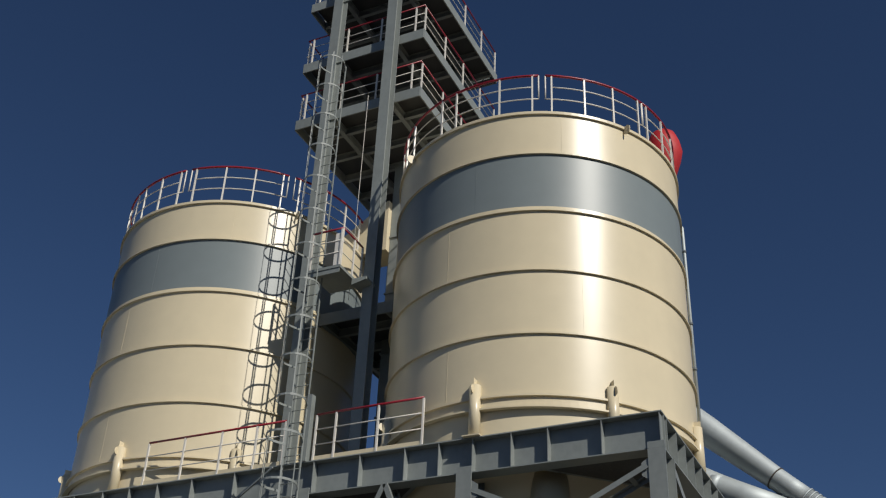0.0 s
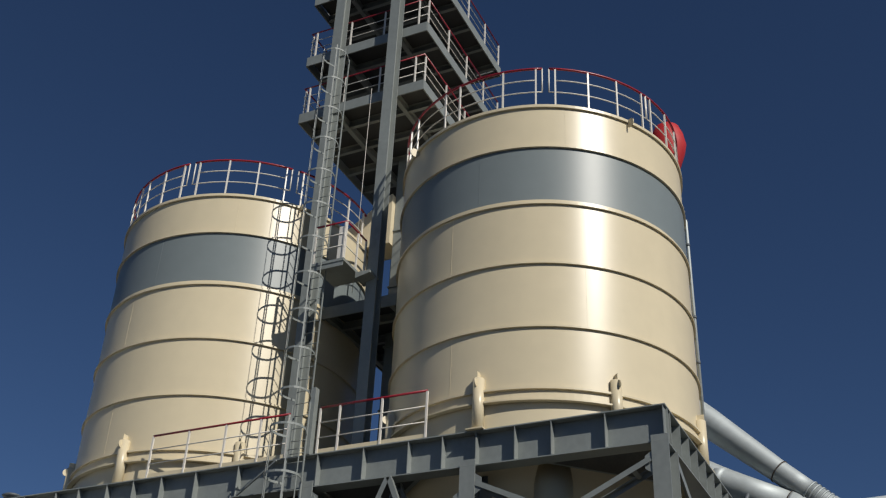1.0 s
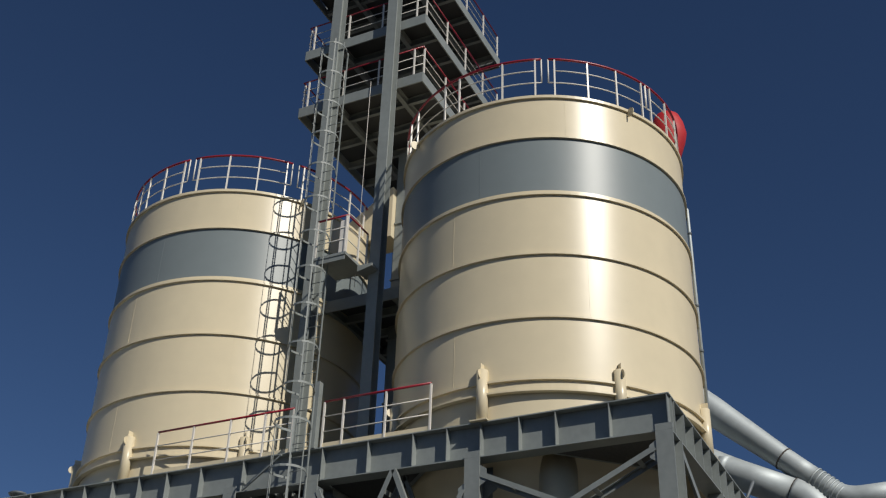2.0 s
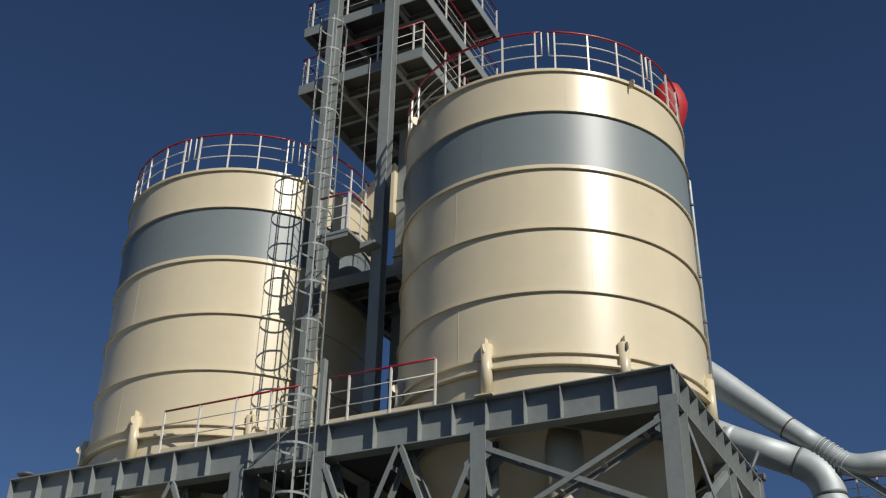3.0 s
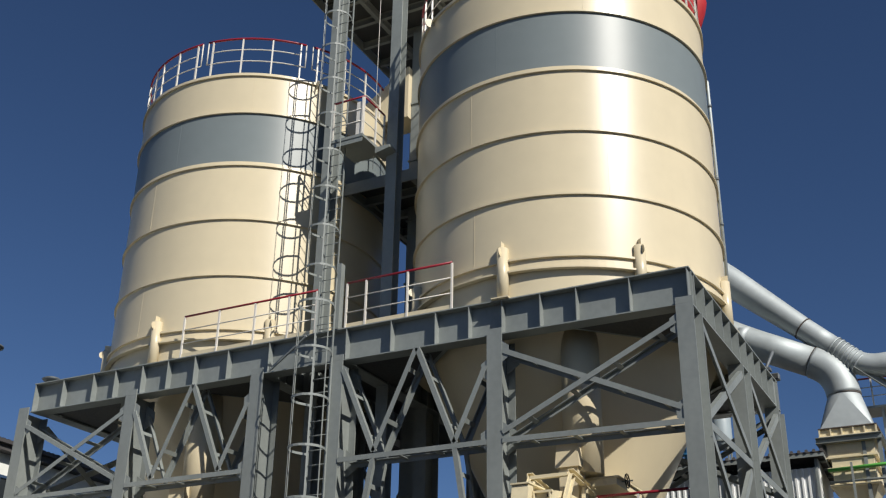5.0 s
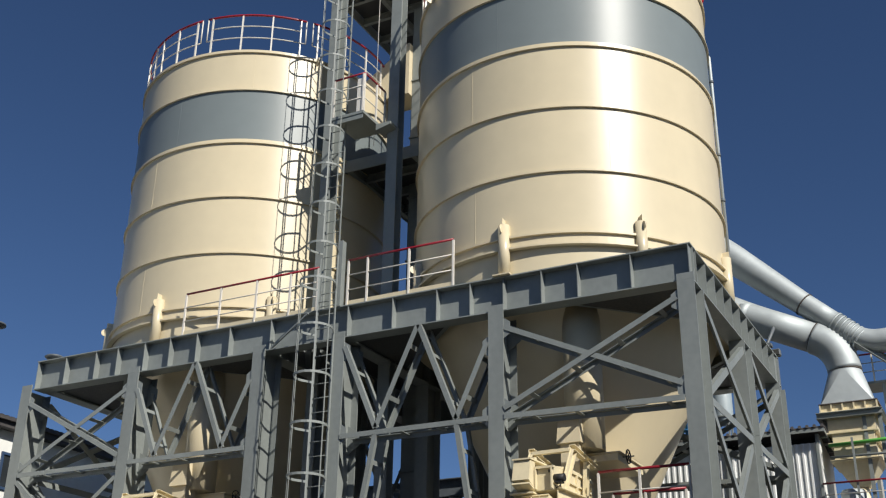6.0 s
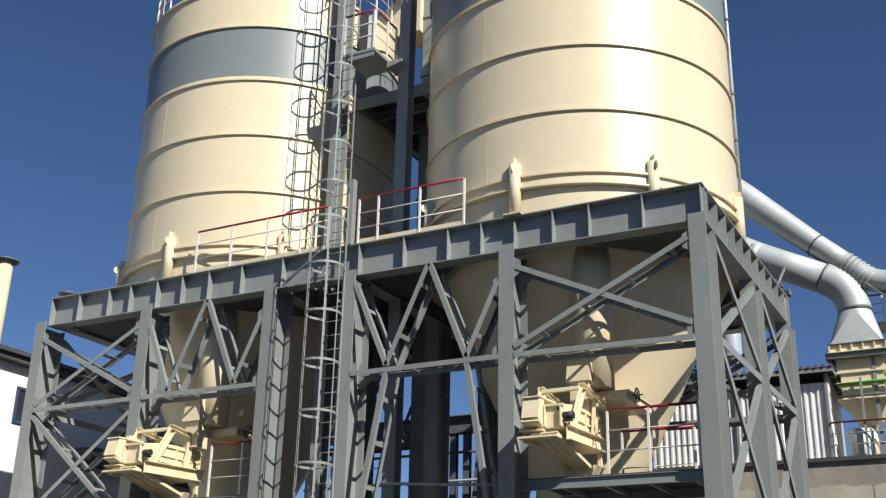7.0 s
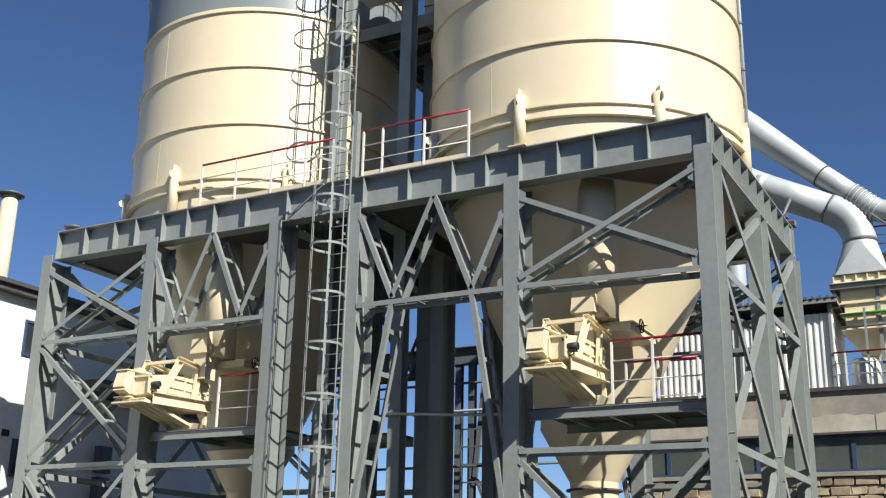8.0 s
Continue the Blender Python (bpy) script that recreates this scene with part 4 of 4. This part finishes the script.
for a in (45, 135, 225, 315):
    x, y = -2.55 + 0.27 * math.cos(radians(a)), 12.3 + 0.27 * math.sin(radians(a))
    bm = bmesh_new()
    bar(bm, (x, y, 9.79 - 0.193 * (y - FY + 0.14)), (x, y, 10.5), 0.05, 0.05)
    part("leg", bm, STEEL, vessel)
for name, label, mat, x, z1, r in (("blue_pipe", "bright blue painted upright pipe on the shed roof", BLUE, -3.62, 11.9, 0.09), ("green_stub", "bright green painted pipe stub on the shed roof", GREEN, -3.84, 10.75, 0.07)):
    p = thing(name, (x, 12.25, 9.75), label, "pipe")
    bm = bmesh_new()
    tube(bm, [(x, 12.25, 9.74), (x, 12.25, z1)], r, 14)
    run = part("pipe_run", bm, mat, p)
    bm = bmesh_new()
    tube(bm, [(x, 12.25, 10.2), (x, 12.25, 10.24)], r + 0.05, 14)
    part("pipe_flange", bm, mat, run)
drum = thing("storage_drum", (0.80, 12.55, 7.29), "pale grey metal drum standing on the roof slab", "drum")
bm = bmesh_new()
lathe(bm, [(0.02, 7.29), (0.33, 7.29), (0.34, 7.33), (0.34, 8.06), (0.30, 8.12), (0.02, 8.13)], 28, (0.80, 12.55))
part("drum_shell", bm, GALV, drum)
guard_rail([(0.09, 12.06, 7.29), (3.5, 12.06, 7.29)], (0.09, 0.45, 0.8, 1.0), label="white guard rail with red hand rail on the roof slab", height=0.98, group="roof rails")

# ---- works building behind, east ----
X0, X1 = -5.9, 16.0
bm = bmesh_new()
box(bm, (X0, FY + 0.12, 0), (X1, FY + 12, 4.86))
structure("wall_brick", bm, MORTAR, "sandy stone block wall of the works building", "wall")
bm = bmesh_new()
box(bm, (X0, FY + 0.03, 6.05), (X1, FY + 12, 7.20))
structure("wall_concrete", bm, CONCRETE, "stained beige concrete band over the windows", "wall")
for k in range(9):
    # patches of newer plaster, each with its own ragged upper edge
    bm = bmesh_new()
    x, r = X0 + 0.05 + k * 2.3, random.Random(40 + k)
    edge = [(x + 2.26 * i / 9, 6.52 + r.uniform(-0.05, 0.05)) for i in range(10)]
    plate(bm, [(x, 6.062), *edge, (x + 2.26, 6.062)], "y", FY + 0.024, 0.012)
    ob = part("plaster_patch", bm, PLASTER, bpy.data.objects["wall_concrete"])
bm = bmesh_new()
box(bm, (X0, FY, 6.0), (X1, FY + 0.3, 6.06))
structure("trim_lintel", bm, RUST, "dark rusty strip under the concrete band", "trim")
bm = bmesh_new()
box(bm, (X0 - 0.1, FY - 0.02, 7.204), (X1, FY + 12, 7.29), 0.01)
structure("roof_slab", bm, CONCRETE, "flat concrete roof slab with a dark edge", "roof")
bm = bmesh_new()
box(bm, (X0 - 0.12, FY - 0.06, 7.19), (X1, FY - 0.024, 7.30))
structure("trim_roof_edge", bm, ROOF, "thin dark metal strip along the roof edge", "trim")
bm = bmesh_new()
box(bm, (X0, FY - 0.02, 4.865), (X1, FY + 0.4, 4.98))
structure("sill", bm, CONCRETE, "concrete window sill", "sill")
win = thing("window_strip", (0, FY + 0.2, 4.98), "dark glazed window strip with blue frames", "window", kind="structure")
for k in range(16):
    x = -6.05 + k * 1.3
    bm = bmesh_new()
    box(bm, (max(x - 0.02, X0 + 0.08), FY + 0.19, 5.05), (x + 1.20, FY + 0.21, 5.93))
    part("pane", bm, PANE, win, "dark glass pane")
# added dark sheet: its colour stands in for the unlit room behind the glass
bm = bmesh_new()
box(bm, (X0 + 0.1, FY + 0.9, 4.9), (X1 - 0.1, FY + 0.95, 6.04))
part("inner_blind", bm, DARKSTEEL, win, "dark sheet added behind the panes for the unlit room")
bm = bmesh_new()
box(bm, (X0, FY + 0.16, 4.98), (X1, FY + 0.25, 5.06))
part("bottom_frame", bm, FRAMEBLUE, win)
bm = bmesh_new()
box(bm, (X0, FY + 0.16, 5.92), (X1, FY + 0.25, 6.0))
part("top_frame", bm, FRAMEBLUE, win)
for k in range(17):
    x = -6.11 + k * 1.3 if k else X0 + 0.06
    bm = bmesh_new()
    box(bm, (x - 0.06, FY + 0.15, 5.064), (x + 0.06, FY + 0.252, 5.916))
    part("mullion", bm, FRAMEBLUE, win)

# shed of corrugated sheet on the roof
shed = thing("roof_shed", (-3, 13.5, 7.29), "white corrugated sheet shed with dark roof, on slab", "shed")


def corrugated(bm, a, b, z0, z1, pitch=0.18, depth=0.035):
    """An upright sheet of trapezoid ribs from a to b (plan)."""
    a, b = Vector((*a, 0)), Vector((*b, 0))
    d = (b - a).normalized()
    out = Vector((d.y, -d.x, 0))
    pts, k = [], 0.0
    length = (b - a).length
    while k < length:
        for f, o in ((0.0, 0), (0.5, 0), (0.6, 1), (0.9, 1)):
            if k + f * pitch < length:
                pts.append(a + d * (k + f * pitch) + out * depth * o)
        k += pitch
    pts.append(b)
    lo = [bm.verts.new(p + Vector((0, 0, z0))) for p in pts]
    hi = [bm.verts.new(p + Vector((0, 0, z1))) for p in pts]
    for i in range(len(pts) - 1):
        bm.faces.new((lo[i], lo[i + 1], hi[i + 1], hi[i]))
    return bm


bm = bmesh_new()
corrugated(bm, (-5.0, FY + 0.2), (0.08, FY + 0.2), 7.29, 9.47)
part("front_sheet", bm, CORRUGATED, shed)
bm = bmesh_new()
plate(bm, [(FY + 0.21, 7.29), (FY + 2.2, 7.29), (FY + 2.2, 9.33), (FY + 0.21, 9.72)], "x", 0.10, 0.03)
part("side_wall", bm, RENDERED, shed, "plain white gable sheet")
# black sheet that paints the shade in the gap under the eaves
bm = bmesh_new()
box(bm, (-5.0, FY + 0.5, 9.2), (0.05, FY + 0.56, 9.68))
part("dark_gap", bm, BLACK, shed)
bm = bmesh_new()
plate(bm, [(FY - 0.14, 9.80), (FY - 0.14, 9.85), (FY + 2.6, 9.32), (FY + 2.6, 9.27)], "x", -2.47, 5.66)
roof = part("roof_sheet", bm, ROOF, shed, "dark corrugated roof sheet")
for k in range(28):
    x = -5.22 + k * 0.204
    bm = bmesh_new()
    tube(bm, [(x, FY - 0.17, 9.865), (x, FY + 2.62, 9.325)], 0.05, 8)
    part("roof_rib", bm, ROOF, roof)
bm = bmesh_new()
box(bm, (-5.28, FY - 0.135, 9.70), (0.34, FY - 0.115, 9.80))
part("fascia", bm, STEEL, shed)
bm = bmesh_new()
bar(bm, (0.33, FY - 0.11, 9.74), (0.33, FY + 2.6, 9.22), 0.02, 0.12)
part("gable_trim", bm, STEEL, shed)
for k in range(5):
    y = FY + 0.35 + k * 0.5
    bm = bmesh_new()
    bar(bm, (0.13, y, 9.74 - 0.193 * (y - FY + 0.14)), (0.31, y, 9.74 - 0.193 * (y - FY + 0.14)), 0.05, 0.06)
    part("purlin_end", bm, STEEL, shed)
for x in (-4.9, -2.5, 0.06):
    bm = bmesh_new()
    bar(bm, (x, FY + 0.12, 7.29), (x, FY + 0.12, 9.7), 0.07, 0.07)
    part("shed_post", bm, STEEL, shed)

# ---- hall to the west ----
HX = -22.3
bm = bmesh_new()
box(bm, (HX - 14, -14, 0), (HX, 13.5, 10.12))
structure("wall_west", bm, RENDERED, "white rendered hall wall, partly in shade", "wall")
roof_w = thing("hall_roof", (HX - 7, 8, 10.2), "dark ribbed sheet roof with overhanging eaves", "roof", kind="structure")
bm = bmesh_new()
box(bm, (HX - 14.2, -14.4, 10.124), (HX + 0.35, 13.9, 10.34))
part("eaves", bm, ROOF, roof_w)
bm = bmesh_new()
bar(bm, (HX + 0.42, -14.4, 10.36), (HX + 0.42, 13.9, 10.36), 0.12, 0.1)
part("gutter", bm, ROOF, roof_w)
bm = bmesh_new()
for k in range(141):
    y = -14.3 + k * 0.2
    bar(bm, (HX + 0.34, y, 10.44), (HX - 7, y, 11.5), 0.1, 0.08)
tagged(part("roof_ribs", bm, ROOF, roof_w), kind="stuff")
bm = bmesh_new()
plate(bm, [(HX + 0.3, 10.35), (HX - 7, 11.45), (HX - 14.2, 10.35)], "y", -0.25, 28.2)
part("roof_body", bm, ROOF, roof_w)
for y, z in ((3.2, 8.4), (8.6, 8.4), (3.3, 4.75)):
    w = thing("window_west", (HX, y + 0.6, z), "dark framed window in the white hall wall", "window", kind="structure")
    bm = bmesh_new()
    box(bm, (HX + 0.004, y, z - 0.02), (HX + 0.02, y + 1.2, z + 1.04))
    part("pane", bm, GLASS, w)
    for q0, q1 in (((y - 0.03, z - 0.05), (y + 1.23, z + 0.03)), ((y - 0.03, z + 0.99), (y + 1.23, z + 1.07)), ((y - 0.03, z + 0.034), (y + 0.05, z + 0.986)), ((y + 1.15, z + 0.034), (y + 1.23, z + 0.986))):
        bm = bmesh_new()
        box(bm, (HX + 0.003, q0[0], q0[1]), (HX + 0.06, q1[0], q1[1]))
        part("window_frame", bm, FRAMEBLUE, w)
# canopy along the hall
canopy = thing("wall_canopy", (HX, 12, 8.0), "dark sheet canopy fixed along the hall wall", "canopy", kind="structure")
bm = bmesh_new()
box(bm, (HX, 5.5, 7.55), (HX + 1.1, 13.4, 7.95))
part("canopy_sheet", bm, ROOF, canopy)
cabinet = thing("wall_cabinet", (HX, 6.85, 3.9), "dark grey steel cabinet fixed on the hall wall", "cabinet")
for z0, z1 in ((5.15, 6.0), (3.7, 5.0)):
    bm = bmesh_new()
    box(bm, (HX + 0.002, 6.6, z0), (HX + 0.28, 7.15, z1), 0.015)
    door = part("cabinet_body", bm, DARKSTEEL, cabinet)
    bm = bmesh_new()
    box(bm, (HX + 0.282, 6.65, z0 + 0.06), (HX + 0.30, 7.10, z1 - 0.06), 0.005)
    part("cabinet_door", bm, DARKSTEEL, door)
vent = thing("wall_vent", (HX, 2.95, 5.9), "small dark square vent in the hall wall", "vent")
bm = bmesh_new()
box(bm, (HX + 0.002, 2.85, 5.85), (HX + 0.05, 3.1, 6.05))
part("vent_plate", bm, BLACK, vent)
chimney = thing("chimney", (-29.3, 7.6, 10.5), "cream metal flue with a dark rain cap on hall roof", "chimney")
bm = bmesh_new()
tube(bm, [(-29.3, 7.6, 10.4), (-29.3, 7.6, 16.1)], 0.31, 28)
part("flue", bm, CREAM, chimney)
bm = bmesh_new()
lathe(bm, [(0.33, 16.06), (0.52, 16.1), (0.52, 16.16), (0.30, 16.24), (0.02, 16.25)], 28, (-29.3, 7.6))
part("rain_cap", bm, DARKSTEEL, chimney)

# ---- unseen blocks added round the viewer to keep low sky light off the frame ----
bm = bmesh_new()
box(bm, (-46, -52, 0), (34, -38, 13))
structure("wall_south", bm, PLINTH, "plain grey block added out of view, cuts low southern sky light", "wall")
bm = bmesh_new()
box(bm, (34, -36, 0), (48, 30, 12))
structure("wall_east", bm, PLINTH, "plain grey block added out of view, cuts low eastern sky light", "wall")

# ---- pipe bridge behind the frame ----
bridge = thing("pipe_bridge", (-12, 13, 0), "dark steel pipe bridge with posts behind the frame", "pipe bridge")
bm = bmesh_new()
section(bm, (-22, 13, 9.36), (-6, 13, 9.36), h_outline(0.35, 0.6, 0.03, 0.02))
part("bridge_beam", bm, DARKSTEEL, bridge)
for x in (-20.5, -16.4, -12.25, -11.75, -8.0):
    bm = bmesh_new()
    section(bm, (x, 13, 0), (x, 13, 9.06), h_outline(0.22, 0.22, 0.02, 0.014))
    part("bridge_post", bm, DARKSTEEL, bridge)
for p, q in (((-11.2, 9.0), (-11.6, 5.0)), ((-11.5, 5.2), (-10.2, 2.0)), ((-11.7, 2.0), (-10.4, 5.2))):
    bm = bmesh_new()
    bar(bm, (p[0], 12.9, p[1]), (q[0], 12.9, q[1]), 0.16, 0.1)
    part("bridge_brace", bm, DARKSTEEL, bridge)
for z in (8.35, 7.42, 5.6):
    bm = bmesh_new()
    tube(bm, [(-18, 12.6, z), (-7, 12.6, z)], 0.045, 8)
    part("pipe", bm, GALV if z == 7.42 else DARKSTEEL, bridge)
steps = thing("step_ladder", (-11.4, 12.4, 0), "dark steel ladder fixed in front of the pipe bridge", "ladder")
for x in (-11.85, -10.95):
    bm = bmesh_new()
    bar(bm, (x, 12.4, 0), (x, 12.4, 7.3), 0.05, 0.07)
    part("stile", bm, DARKSTEEL, steps)
for k in range(12):
    bm = bmesh_new()
    bar(bm, (-11.85, 12.4, 0.5 + k * 0.57), (-10.95, 12.4, 0.5 + k * 0.57), 0.05, 0.05)
    part("rung", bm, DARKSTEEL, steps)

# ---- stone blocks of the works wall ----
blocks = []
for k in range(5):
    bm = bmesh_new()
    h, w, r = (0.13, 0.12, 0.135, 0.115, 0.13)[k], (0.27, 0.20, 0.31, 0.15, 0.24)[k], random.Random(k)
    box(bm, (-w, -0.1, -h + 0.012), (w, 0.05, h - 0.012), 0.02)
    for v in bm.verts:
        v.co += Vector((r.uniform(-1, 1) * 0.028, r.uniform(-1, 1) * 0.03, r.uniform(-1, 1) * 0.022))
    me = bpy.data.meshes.new("stone_block")
    bm.to_mesh(me)
    bm.free()
    me.materials.append(BRICK)
    blocks.append((me, w))
wall_brick = bpy.data.objects["wall_brick"]
pick = random.Random(7)
for row in range(9):
    x = X0 + (0.0 if row % 2 else -0.2)
    z = 4.73 - row * 0.26
    while x < 4.5:
        me, w = pick.choice(blocks)
        ob = new("stone_block", me)
        ob.parent = wall_brick
        ob.location = (x + w, FY + 0.13 + pick.uniform(-0.02, 0.03), z + pick.uniform(-0.012, 0.012))
        ob.rotation_euler = (0, pick.uniform(-0.04, 0.04), pick.uniform(-0.05, 0.05))
        x += 2 * w + 0.016
